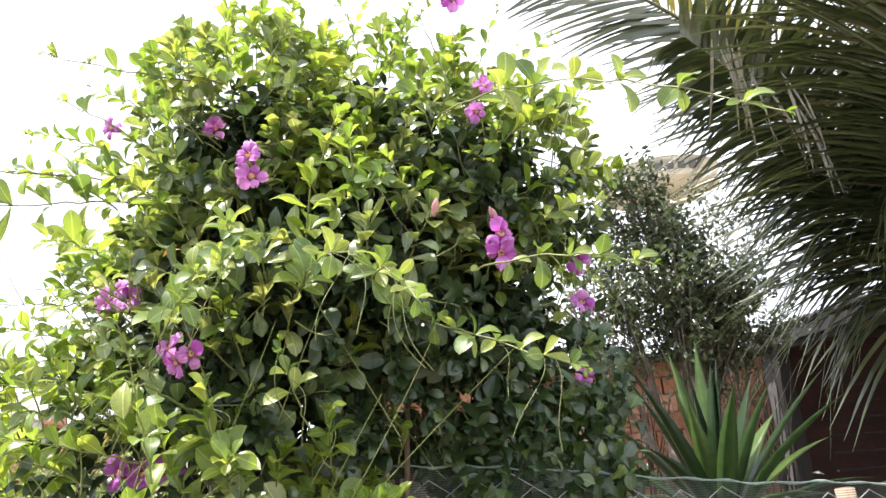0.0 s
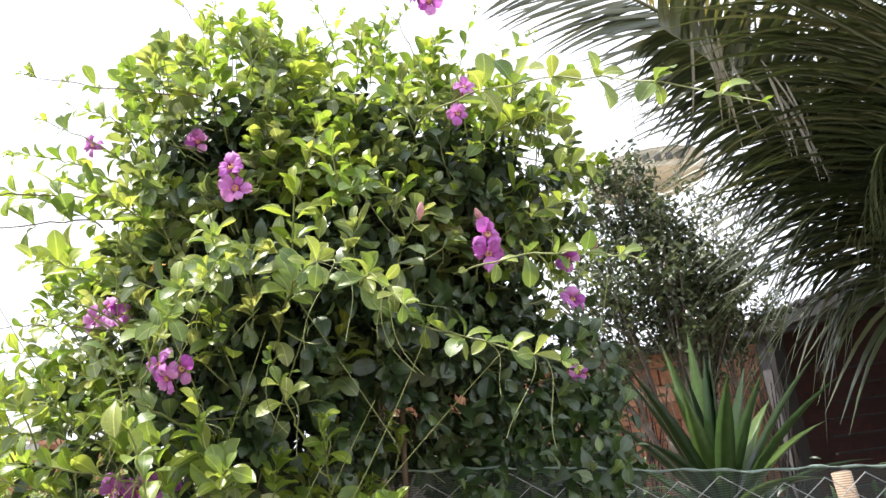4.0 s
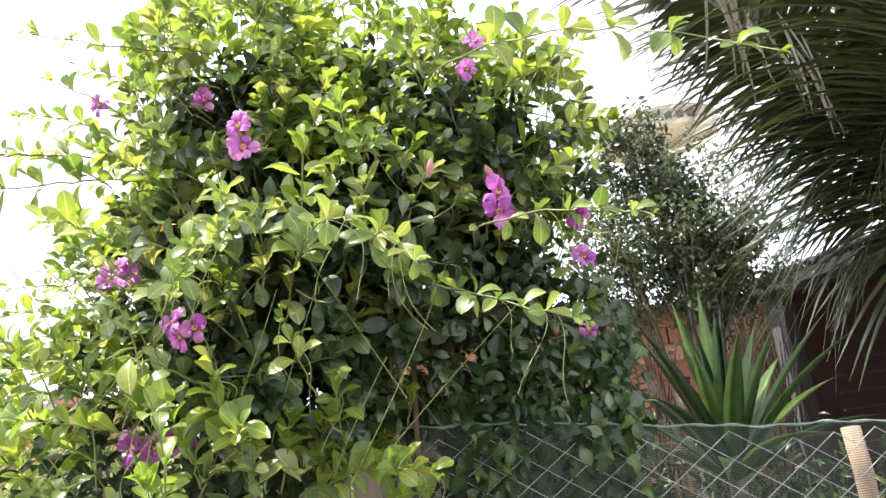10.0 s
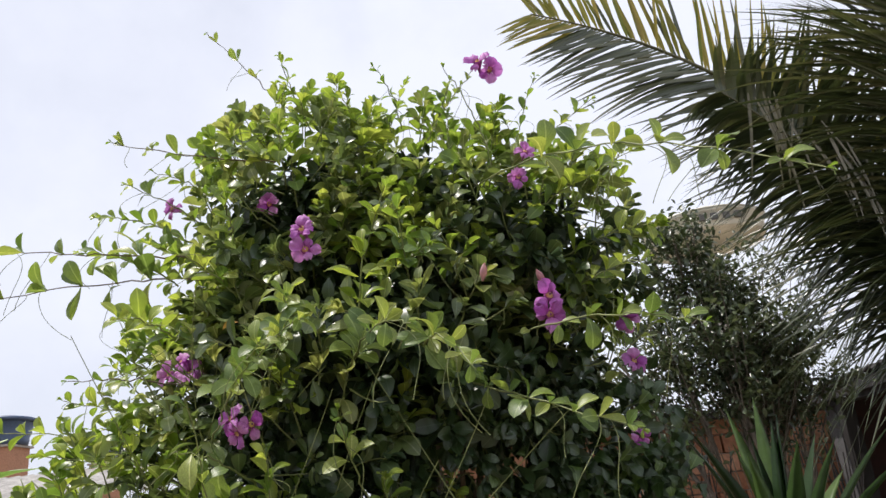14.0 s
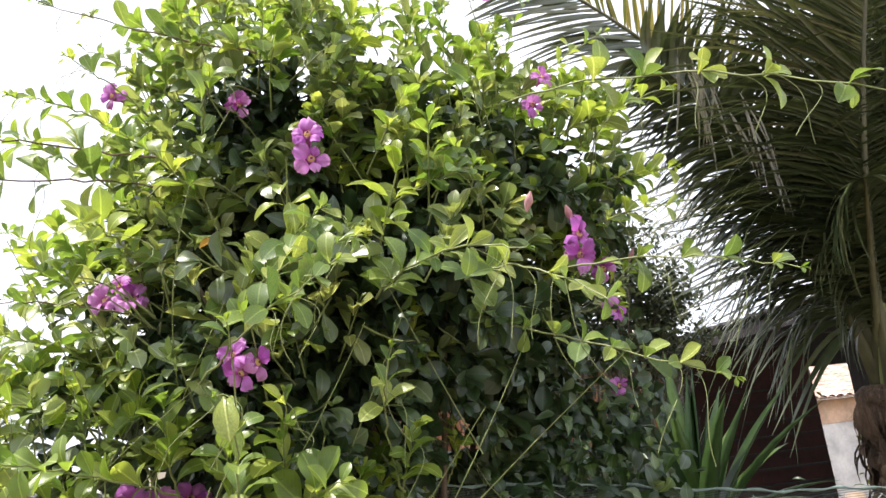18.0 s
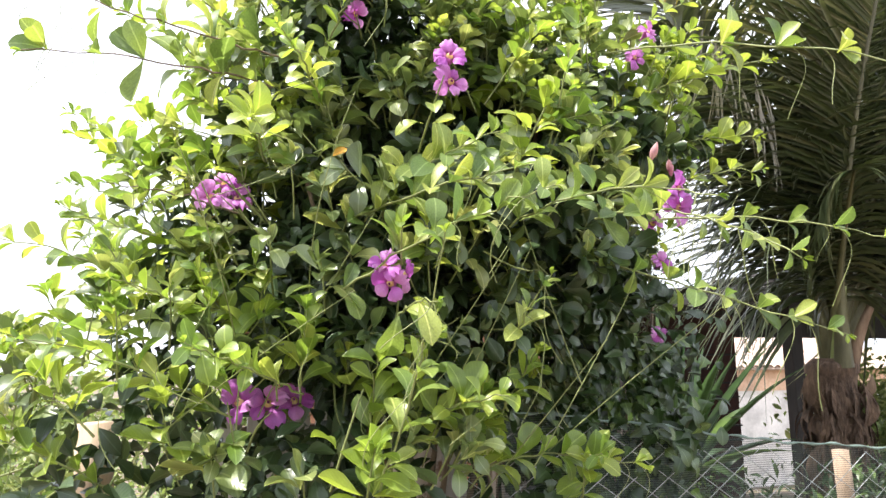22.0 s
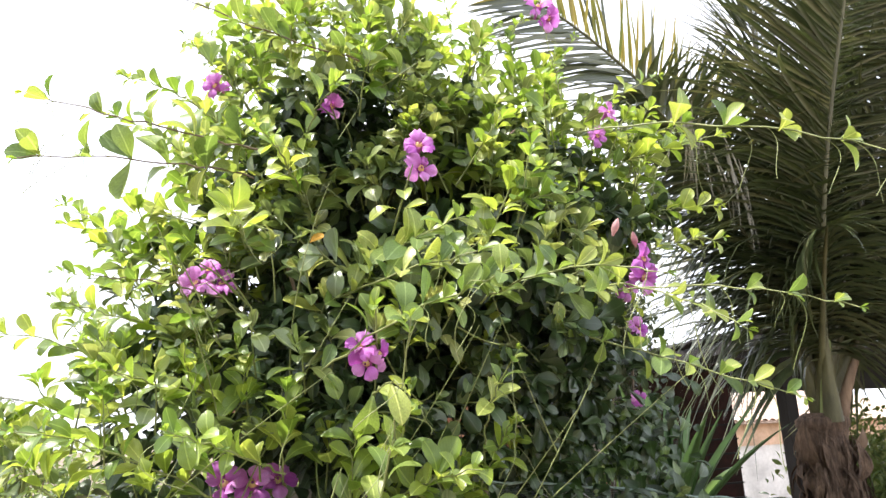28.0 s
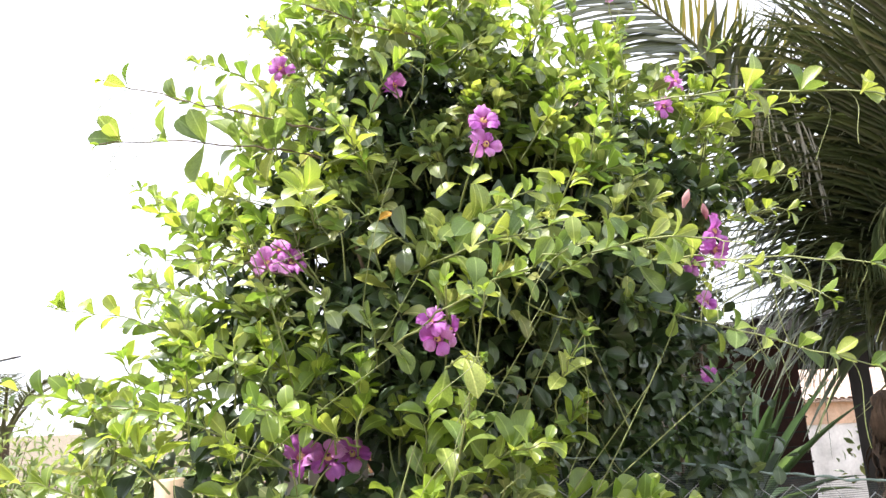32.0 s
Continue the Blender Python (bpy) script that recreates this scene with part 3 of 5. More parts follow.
def shoot(base, tip, sag=0.05, spacing=0.075, size=0.085, per=2, tendrils=1, bare=0.0, wood=False, lift=0.30):
    """A long runner with opposite leaves, small at its tip, and curling tendrils."""
    global shoot_leaves
    a, c = np.array(base, float), np.array(tip, float)
    size, spacing = size * 0.90, spacing * 0.95
    length = np.linalg.norm(c - a)
    mid = (a + c) / 2 + UP * sag + rng.normal(size=3) * 0.02
    pts = bezier(a, mid, c, 18)
    pts[1:-1] += rng.normal(size=(16, 3)) * 0.003
    ob = link("shoot", tubes_mesh("shoot", [(pts, list(np.linspace(0.0030, 0.0012, 18)))], 6), TWIG if wood else STEM, vine)
    count = max(2, int(length / spacing))
    turn = rng.uniform(0, 3)
    for k in range(count + 1):
        s = (k + 0.5) / (count + 1)
        if s < bare:
            continue
        i = min(16, int(s * 17))
        o = pts[i] * (1 - (s * 17 - i)) + pts[i + 1] * (s * 17 - i)
        ax = pts[i + 1] - pts[i]
        ax /= np.linalg.norm(ax)
        u = np.cross(ax, UP)
        u = u / (np.linalg.norm(u) + 1e-6)
        w = np.cross(u, ax)
        turn += 1.57 + rng.normal() * 0.3
        for j in range(per):
            q = turn + j * 2 * math.pi / per
            radial = math.cos(q) * u + math.sin(q) * w
            d = radial * 0.9 + ax * (0.35 + 0.5 * s) + UP * lift + rng.normal(size=3) * 0.30
            nn = UP * 0.8 + ax * 0.6 + np.array((0, -0.35, 0)) + rng.normal(size=3) * 0.3
            l = size * (1.05 - 0.50 * s ** 2.5) * rng.uniform(0.60, 1.22)
            item = (o, d, nn, l, rng.uniform(0.82, 1.12))
            if blocks_flower(o + 0.5 * l * d / np.linalg.norm(d), 0.06):
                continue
            if shoot_leaves < 300:
                lf = new("leaf", LEAF_MESHES[int(rng.integers(3))])
                lf.parent = ob
                lf.matrix_basis = leaf_matrix(*item)
                shoot_leaves += 1
            else:
                extra_leaves.append(item)
    # tip bud
    d = pts[-1] - pts[-2]
    for j in range(3):
        extra_leaves.append((pts[-1], d / np.linalg.norm(d) + rng.normal(size=3) * 0.4, UP, 0.02, 0.8))
    for _ in range(tendrils + 1):
        o = pts[int(rng.integers(8, 17))]
        drop = rng.uniform(0.08, 0.2)
        e = o + np.array((rng.normal() * 0.05, rng.normal() * 0.03, -drop))
        t = bezier(o, o + np.array((rng.normal() * 0.08, -0.02, -drop * 0.3)), e, 12)
        t[:, 0] += 0.012 * np.sin(np.linspace(0, 5, 12))
        link("tendril", tubes_mesh("tendril", [(t, [0.0009] * 12)], 5), STEM, vine)


# nearest runners first
shoot((-0.10, 1.95, 1.85), (0.31, 1.50, 1.62), 0.03, 0.08, 0.080, 3, 2)
shoot((-0.15, 1.75, 1.90), (-0.02, 1.28, 1.74), 0.06, 0.05, 0.075, 3, 2)
shoot((-0.35, 1.80, 1.88), (-0.14, 1.34, 1.86), 0.06, 0.06, 0.085, 3)
shoot((-0.70, 1.80, 1.20), (-0.64, 1.42, 1.78), 0.03, 0.075, 0.095, 3, 2)
shoot((-0.62, 1.85, 1.60), (-0.66, 1.40, 1.66), 0.04, 0.09, 0.105, 3, 1, 0.3)
shoot((-0.75, 1.85, 1.72), (-0.46, 1.36, 1.86), 0.05, 0.06, 0.085, 3, 2)
shoot((-0.70, 1.95, 1.90), (-0.40, 1.50, 1.94), 0.05, 0.06, 0.085, 3)
shoot((-0.60, 2.00, 2.00), (-0.46, 1.58, 2.03), 0.05, 0.06, 0.09, 3)
shoot((-0.30, 1.95, 1.45), (-0.35, 1.60, 1.74), 0.02, 0.09, 0.085, 3, 1, 0.45)
shoot((0.06, 2.00, 2.46), (0.62, 1.10, 1.99), 0.13, 0.16, 0.090, 4, 4, 0.0, False, 0.5)
shoot((0.10, 1.95, 1.95), (0.47, 1.45, 1.82), 0.06, 0.12, 0.075, 3, 3)
shoot((-0.86, 2.02, 2.33), (-1.40, 1.87, 2.36), 0.00, 0.12, 0.115, 3, 2, 0.0, True, 0.6)
shoot((-0.88, 2.08, 2.27), (-1.38, 1.79, 2.17), 0.02, 0.12, 0.115, 3, 2, 0.0, True, 0.6)
shoot((-0.60, 2.00, 2.62), (-1.145, 1.975, 2.753), 0.00, 0.11, 0.080, 3, 2, 0.0, True, 0.7)
shoot((-0.66, 2.66, 3.14), (-1.10, 2.65, 3.69), 0.04, 0.16, 0.075, 3, 1, 0.1, True, 0.6)
shoot((-0.15, 2.35, 2.80), (0.12, 2.22, 3.06), 0.03, 0.07, 0.06, 2, 1, 0.1)
shoot((0.20, 2.40, 2.70), (0.33, 2.35, 3.05), 0.02, 0.07, 0.06, 2, 1)
shoot((-0.20, 2.30, 2.85), (-0.28, 2.20, 3.08), 0.02, 0.06, 0.05, 2, 1)
shoot((-0.95, 2.15, 1.95), (-1.24, 2.00, 1.97), 0.02, 0.075, 0.06, 2, 1, 0.2, True)
shoot((-0.95, 2.10, 1.66), (-1.22, 1.85, 1.74), 0.05, 0.06, 0.08, 3)
shoot((-0.95, 2.00, 1.45), (-1.35, 1.75, 1.62), 0.05, 0.06, 0.085, 3)
shoot((-0.80, 1.95, 1.50), (-1.05, 1.60, 1.60), 0.06, 0.06, 0.085, 3)
shoot((-0.55, 1.90, 1.42), (-0.45, 1.60, 1.50), 0.05, 0.06, 0.095, 3)
shoot((-0.40, 2.00, 1.30), (-0.05, 1.75, 1.33), 0.05, 0.06, 0.09, 3)
shoot((-0.45, 2.30, 2.85), (-0.63, 2.20, 3.06), 0.02, 0.06, 0.065, 3)
shoot((0.25, 2.30, 2.45), (0.58, 2.15, 2.60), 0.04, 0.06, 0.075, 3)
shoot((-0.85, 2.15, 2.45), (-1.05, 1.90, 2.55), 0.04, 0.06, 0.075, 3)
shoot((-0.30, 2.00, 2.15), (-0.10, 1.68, 2.15), 0.05, 0.06, 0.085, 3)
shoot((-0.90, 2.00, 2.05), (-0.95, 1.70, 2.05), 0.05, 0.06, 0.085, 3)
shoot((-1.20, 2.10, 1.30), (-1.60, 1.95, 1.48), 0.05, 0.06, 0.085, 3)
shoot((-1.05, 2.60, 2.18), (-1.46, 2.74, 2.31), 0.00, 0.070, 0.112, 3, 0, 0.0, True, 0.6)
shoot((-0.95, 2.20, 2.45), (-1.22, 2.05, 2.52), 0.03, 0.055, 0.075, 3, 1)
shoot((-1.00, 2.20, 2.30), (-1.24, 2.00, 2.38), 0.03, 0.055, 0.080, 3, 1)
shoot((-0.85, 2.25, 2.60), (-1.08, 2.15, 2.72), 0.03, 0.055, 0.070, 3, 1)
shoot((-0.08, 2.00, 1.22), (-0.16, 1.75, 1.36), 0.03, 0.055, 0.085, 3, 0)
shoot((0.10, 2.10, 2.62), (-0.02, 2.00, 2.90), 0.02, 0.055, 0.06, 3, 1)
shoot((-0.35, 2.20, 2.75), (-0.42, 2.10, 2.98), 0.02, 0.055, 0.06, 3, 1)
shoot((0.15, 2.15, 2.35), (0.52, 1.85, 2.44), 0.05, 0.06, 0.085, 3, 1)
shoot((0.20, 2.20, 2.20), (0.55, 1.95, 2.24), 0.05, 0.06, 0.085, 3, 1)
shoot((0.15, 2.25, 2.55), (0.46, 2.05, 2.74), 0.04, 0.06, 0.075, 3, 1)
shoot((0.20, 2.20, 2.05), (0.50, 1.90, 2.12), 0.04, 0.06, 0.080, 3, 1)
shoot((-0.75, 2.05, 2.20), (-0.90, 1.75, 2.28), 0.05, 0.06, 0.085, 3, 0)
shoot((-0.75, 2.05, 2.38), (-0.70, 1.78, 2.44), 0.05, 0.06, 0.085, 3, 0)
for k in range(18):
    x = -0.98 + 1.34 * ((k * 0.618) % 1.0)
    y = rng.uniform(2.15, 2.55)
    tops = [c[2] + r[2] * math.sqrt(max(0.0, 1 - ((x - c[0]) / r[0]) ** 2 - ((y - c[1]) / r[1]) ** 2)) for c, r, *_ in LOBES if ((x - c[0]) / r[0]) ** 2 + ((y - c[1]) / r[1]) ** 2 < 0.9]
    if tops:
        z = max(tops) - 0.04
        shoot((x, y, z), (x + rng.normal() * 0.09, y - 0.04 + rng.normal() * 0.05, z + rng.uniform(0.16, 0.30)), 0.01, 0.065, 0.070, 3, 0, 0.1, False, 0.5)
for k in range(13):
    x = -1.15 + 1.10 * ((k * 0.618) % 1.0)
    a = np.array((x, 1.86 + 0.12 * abs(x + 0.3) + rng.uniform(0, 0.12), rng.uniform(1.12, 1.75)))
    e = a + np.array((rng.uniform(-0.25, 0.45), rng.uniform(-0.28, -0.05), rng.uniform(0.22, 0.55)))
    m = (a + e) / 2 + rng.normal(size=3) * 0.03
    link("bare_stem", tubes_mesh("bare_stem", [(bezier(a, m, e, 10), list(np.linspace(0.0018, 0.0010, 10)))], 5), STEM, vine, "thin pale leafless stem" if k == 0 else "")
dead = link("dead_leaf", leaves_mesh("dead_leaf", OBOVATE, [(np.array((-0.70, 1.93, 2.075)), np.array((-1.0, -0.1, -0.3)), np.array((0.1, -0.8, 0.6)), 0.05, 0.9)]), DEAD, vine, "withered orange leaf")
shoot((-1.05, 2.25, 1.72), (-1.52, 2.10, 1.86), 0.04, 0.06, 0.085, 3, 0)
shoot((-1.10, 2.25, 1.50), (-1.60, 2.05, 1.66), 0.04, 0.06, 0.085, 3, 0)
shoot((-0.98, 2.26, 1.84), (-1.36, 2.18, 1.95), 0.03, 0.05, 0.080, 3, 0)
shoot((-0.98, 2.30, 1.78), (-1.30, 2.24, 1.86), 0.03, 0.05, 0.080, 3, 0)
shoot((-1.08, 2.62, 2.02), (-1.46, 2.72, 2.14), 0.03, 0.06, 0.075, 3, 0)
# upright sprays in the sun beside and below the low cluster of flowers
shoot((-0.58, 1.92, 1.42), (-0.56, 1.72, 1.68), 0.02, 0.05, 0.100, 3, 1, 0.3)
shoot((-0.66, 1.90, 1.36), (-0.68, 1.74, 1.58), 0.02, 0.05, 0.105, 3, 1, 0.2)
shoot((-0.80, 2.00, 1.48), (-0.81, 1.84, 1.70), 0.02, 0.05, 0.095, 3, 0, 0.2)
shoot((-0.30, 2.02, 1.40), (-0.28, 1.80, 1.60), 0.02, 0.05, 0.085, 3, 0, 0.3)
shoot((-0.14, 2.25, 1.44), (-0.13, 2.12, 1.60), 0.02, 0.05, 0.075, 3, 0, 0.3)
shoot((-0.88, 2.05, 1.62), (-0.92, 1.92, 1.80), 0.02, 0.05, 0.085, 3, 0, 0.2)
shoot((-0.98, 2.05, 1.60), (-1.03, 1.92, 1.79), 0.02, 0.05, 0.085, 3, 0, 0.2)
shoot((-1.16, 2.52, 2.12), (-1.45, 2.65, 2.35), 0.0, 0.06, 0.085, 3, 0)
if extra_leaves:
    foliage("foliage", extra_leaves, LEAF_YOUNG, vine, "bright yellow-green young leaves")


# ---- flowers ----
def petal_mesh(variant):
    r = np.random.default_rng(40 + variant)
    nu, nv = 7, 7
    v, uv, f = [], [], []
    for i in range(nu):
        s = i / (nu - 1)
        half = 0.012 + 0.52 * math.sin(min(1.0, s * 1.12) ** 0.8 * math.pi * 0.62) ** 1.2 * (1.0 if s < 0.8 else 1 - (s - 0.8) * 1.6)
        for k in range(nv):
            q = 2 * k / (nv - 1) - 1
            y = half * q
            z = 0.28 * s - 0.42 * s ** 3 + 0.20 * math.sin(q * 7 + variant * 2) * s * s + 0.05 * r.normal() * s - 0.16 * q * q * (1 if variant else -0.6)
            v.append((0.10 + s * (1 - 0.10 * q * q), y, z))
            uv.append((k / (nv - 1), s))
    for i in range(nu - 1):
        for k in range(nv - 1):
            a = i * nv + k
            f.append((a, a + nv, a + nv + 1, a + 1))
    me = mesh_np("petal", np.array(v), np.array(f), np.array(uv))
    me.materials.append(PETAL)
    return me


PETALS = [petal_mesh(k) for k in range(5)]


def flower(place, facing, size=0.075, spin=0.0):
    """Trumpet of five broad overlapping petals; size is its width."""
    f = np.array(facing, float)
    f /= np.linalg.norm(f)
    B = basis(f, UP)
    o = np.array(place, float)
    prof = [(-0.62, 0.05), (-0.40, 0.08), (-0.18, 0.17), (-0.02, 0.22), (0.06, 0.16)]
    V, F = [], []
    for d, r in prof:
        for k in range(10):
            q = 2 * math.pi * k / 10
            V.append(o + size * (B[:, 0] * d + r * (math.cos(q) * B[:, 1] + math.sin(q) * B[:, 2])))
    for i in range(len(prof) - 1):
        for k in range(10):
            F.append((i * 10 + k, i * 10 + (k + 1) % 10, (i + 1) * 10 + (k + 1) % 10, (i + 1) * 10 + k))
    fl = link("flower", mesh_np("flower", np.array(V), np.array(F)), THROAT, vine, "mauve trumpet flower")
    for k in range(5):
        q = spin + 2 * math.pi * k / 5 + rng.normal() * 0.08
        radial = math.cos(q) * B[:, 1] + math.sin(q) * B[:, 2]
        pt = new("petal", PETALS[int(rng.integers(5))])
        pt.parent = fl
        pt.matrix_basis = leaf_matrix(o + size * 0.02 * radial * k, radial + f * rng.uniform(-0.35, 0.9) + rng.normal(size=3) * 0.2, f - radial * 0.2, size * rng.uniform(0.44, 0.62), rng.uniform(0.8, 1.2))
    eye = mesh_np("throat", np.array([o + size * (B[:, 0] * (0.10 - 0.10 * (k // 8)) + (0.05 + 0.10 * (k // 8)) * (math.cos(k * 0.785) * B[:, 1] + math.sin(k * 0.785) * B[:, 2])) for k in range(16)]),
                  np.array([(k, (k + 1) % 8, 8 + (k + 1) % 8, 8 + k) for k in range(8)]))
    link("throat", eye, YOLK, fl, "yellow throat mark")
    return fl


def bud(place, direction, length=0.05):
    d = np.array(direction, float)
    d /= np.linalg.norm(d)
    s = np.linspace(0, 1, 8)
    rad = [0.003, 0.005, 0.008, 0.010, 0.010, 0.008, 0.005, 0.001]
    link("flower_bud", tubes_mesh("flower_bud", [([np.array(place) + d * length * k for k in s], rad)], 8), BUD, vine, "wilted pink bud")


for spec in FLOWERS:
    flower(*spec)
bud((0.02, 1.76, 2.06), (0.2, -0.3, 0.8))
bud((-0.09, 2.12, 2.46), (0.2, -0.3, 0.7))
bud((0.20, 1.92, 2.08), (-0.3, -0.3, 0.6))
bud((0.64, 2.5, 2.10), (0.2, -0.3, 0.6))

# support pole in the vine
pole = thing("support_pole", (-0.19, 2.34, 0), "thin weathered wooden pole standing among the vine stems", "pole")
link("shaft", tubes_mesh("shaft", [([(-0.19, 2.34, 0), (-0.185, 2.34, 0.6), (-0.19, 2.335, 1.2), (-0.18, 2.34, 1.9)], [0.014, 0.013, 0.012, 0.011])], 8), BARK, pole)

# creeper with lobed leaves
creeper = thing("creeper", (0.35, 2.62, 0), "dark creeper with lobed leaves hanging over the fence", "creeper")
items = []
for _ in range(1700):
    x = rng.uniform(-0.06, 0.64)
    z = rng.uniform(1.05, 1.95 - 0.25 * abs(x - 0.25) - 1.2 * max(0.0, x - 0.5))
    if noise.noise((x * 5.5, z * 5.5, 2.0)) < -0.12 and rng.random() < 0.8:
        continue
    if in_hollow((x, 2.5, z)):
        continue
    p = np.array((x + rng.normal() * 0.03, 2.52 + 0.16 * noise.noise((x * 4, z * 4, 7.0)) + rng.normal() * 0.07, z))
    items.append((p, np.array((rng.normal() * 0.6, -0.35, -0.8)) + rng.normal(size=3) * 0.25, np.array((0, -0.8, 0.6)) + rng.normal(size=3) * 0.45, rng.uniform(0.035, 0.080), rng.uniform(0.7, 1.15)))
ob = link("foliage", leaves_mesh("foliage", IVY, items), LEAF_IVY, creeper)
ob["kind"] = "stuff"
items = []
for _ in range(130):
    x, z = rng.uniform(0.0, 0.60), rng.uniform(1.30, 1.92)
    items.append((np.array((x, 2.36 + 0.10 * rng.normal(), z)), np.array((rng.normal() * 0.7, -0.5, -0.2 + rng.normal() * 0.5)), np.array((0, -0.6, 0.8)) + rng.normal(size=3) * 0.4, rng.uniform(0.04, 0.075), rng.uniform(0.8, 1.1)))
foliage("foliage", items, LEAF_SHADE, creeper, "smooth green leaves among the lobed ones")
for k in range(8):
    x = 0.0 + 0.08 * k
    link("creeper_stem", tubes_mesh("creeper_stem", [(bezier((0.3 + 0.03 * k, 2.63, 0), (x, 2.66, 0.9), (x + rng.normal() * 0.1, 2.62, 1.8), 10), [0.005] * 10)], 5), TWIG, creeper)

# ---- fence with shade net ----
fence = thing("wire_fence", (1.5, 2.42, 0), "wire mesh fence covered with green shade net", "fence")
FENCE_Y, FX0, FX1 = 2.42, -0.26, 4.2


def fence_top(x):
    return 1.447 - 0.135 * (x - FX0) + 0.009 * (x - FX0) ** 2 + 0.006 * math.sin(x * 5.1) + 0.003 * math.sin(x * 17)


nx, nz = 120, 10
V, F = [], []
for i in range(nx + 1):
    x = FX0 + (FX1 - FX0) * i / nx
    for k in range(nz + 1):
        z = 0.03 + (fence_top(x) - 0.03) * k / nz
        V.append((x, FENCE_Y + 0.012 + 0.010 * math.sin(x * 9 + z * 5) + 0.006 * math.sin(x * 23), z))
for i in range(nx):
    for k in range(nz):
        a = i * (nz + 1) + k
        F.append((a, a + nz + 1, a + nz + 2, a + 1))
link("shade_net", mesh_np("shade_net", np.array(V), np.array(F)), net, fence, "ribbed grey-green shade net")
hem = [(x, FENCE_Y + 0.004 * math.sin(x * 31), fence_top(x) + 0.003 * math.sin(x * 43)) for x in np.linspace(FX0, FX1, 160)]
link("hem", tubes_mesh("hem", [(hem, [0.0045 + 0.0018 * math.sin(i * 1.7) for i in range(160)])], 6), HEM, fence, "pale green rolled hem")
MESH_W, MESH_H = 0.135, 0.092
cols = int((FX1 - FX0) / MESH_W)
for way in (1, -1):
    for c in range(-18, cols + 18):
        x0 = FX0 + c * MESH_W
        pts = []
        for k in range(0, 32):
            z = 1.42 - k * MESH_H / 2
            x = x0 + way * k * MESH_W / 2
            if FX0 <= x <= FX1 and 0.0 < z < fence_top(x) - 0.01:
                pts.append((x, FENCE_Y - 0.006 + 0.003 * way, z))
        if len(pts) >= 2:
            link("wire", tubes_mesh("wire", [(pts, [0.0015] * len(pts))], 4), WIRE, fence)


def wood_post(name, x, y, z, r, lean, label, material, group=""):
    t = thing(name, (x, y, 0), label, "post", group)
    zs = np.linspace(0, z, 9)
    pts = [(x + lean * k / 8 + 0.006 * math.sin(k * 2.1), y + 0.005 * math.sin(k * 1.3), q) for k, q in enumerate(zs)]
    me = tubes_mesh("shaft", [(pts, [r * (1 + 0.06 * math.sin(k * 1.9)) for k in range(9)])], 12)
    bm = bmesh.new()
    bm.from_mesh(me)
    bmesh.ops.holes_fill(bm, edges=[e for e in bm.edges if e.is_boundary], sides=0)
    part("shaft", bm, material, t)
    return t


wood_post("fence_post", 1.35, 2.50, 1.235, 0.030, -0.02, "pale cut timber fence post behind the net", WOOD)
wood_post("fence_post", 3.30, 2.50, 1.25, 0.032, 0.02, "pale cut timber fence post behind the net", WOOD)
wood_post("fence_post", -1.30, 2.62, 1.41, 0.050, 0.0, "thick pale round timber post beside the vine", WOOD)

# grey boards behind the vine
palings = thing("board_fence", (-0.55, 2.85, 0), "weathered grey upright boards with a brown rail", "fence")
for k in range(8):
    x = -0.98 + k * 0.115
    h = 1.42 + 0.02 * math.sin(k * 2.7)
    bm = box_bm((x, 2.84, 0.0), (x + 0.095, 2.862, h), 0.003)
    part("board", bm, GREY_WOOD, palings, smooth=False)
part("rail", box_bm((-1.02, 2.863, 1.30), (0.0, 2.90, 1.37), 0.004), TWIG, palings, "brown timber rail", False)
old_board = thing("old_board", (-0.30, 2.78, 0), "pale flaking board standing behind the pole", "board")
part("panel", box_bm((-0.40, 2.76, 0.0), (-0.20, 2.785, 1.80), 0.004), WHITE_WOOD, old_board, smooth=False)
for k in range(2):
    sl = thing("white_slat", (0.02 + 0.07 * k, 2.70, 0), "flaking white slat leaning behind the net", "slat", "white slats")
    part("slat", box_bm((0.0 + 0.07 * k, 2.69, 0.0), (0.035 + 0.07 * k, 2.71, 1.40 - 0.03 * k), 0.003), WHITE_WOOD, sl, smooth=False)


# ---- coconut palm ----
PALM_STUB = rough_material("dry_stub", (0.12, 0.075, 0.045), (0.27, 0.18, 0.115), 8, (1, 1, 0.2), 0.9, 0.5)
PALM = np.array((2.68, 3.62, 0.0))
palm = thing("coconut_palm", PALM, "young coconut palm with a fibrous brown trunk and drooping fronds", "palm tree")
CROWN = PALM + np.array((0.0, 0, 1.58))
sides, rings = 22, 40
V, F = [], []
for i in range(rings):
    z = 1.60 * i / (rings - 1)
    r = 0.155 + 0.035 * math.sin(i * 1.55) * (0.5 + 0.5 * math.sin(i * 0.7)) - 0.02 * z
    for k in range(sides):
        q = 2 * math.pi * k / sides
        rr = r * (1 + 0.10 * noise.noise((math.cos(q) * 2, math.sin(q) * 2, z * 6)))
        V.append((PALM[0] + rr * math.cos(q), PALM[1] + rr * math.sin(q), z))
for i in range(rings - 1):
    for k in range(sides):
        F.append((i * sides + k, i * sides + (k + 1) % sides, (i + 1) * sides + (k + 1) % sides, (i + 1) * sides + k))
link("trunk", mesh_np("trunk", np.array(V), np.array(F)), FIBRE, palm, "brown fibrous trunk")
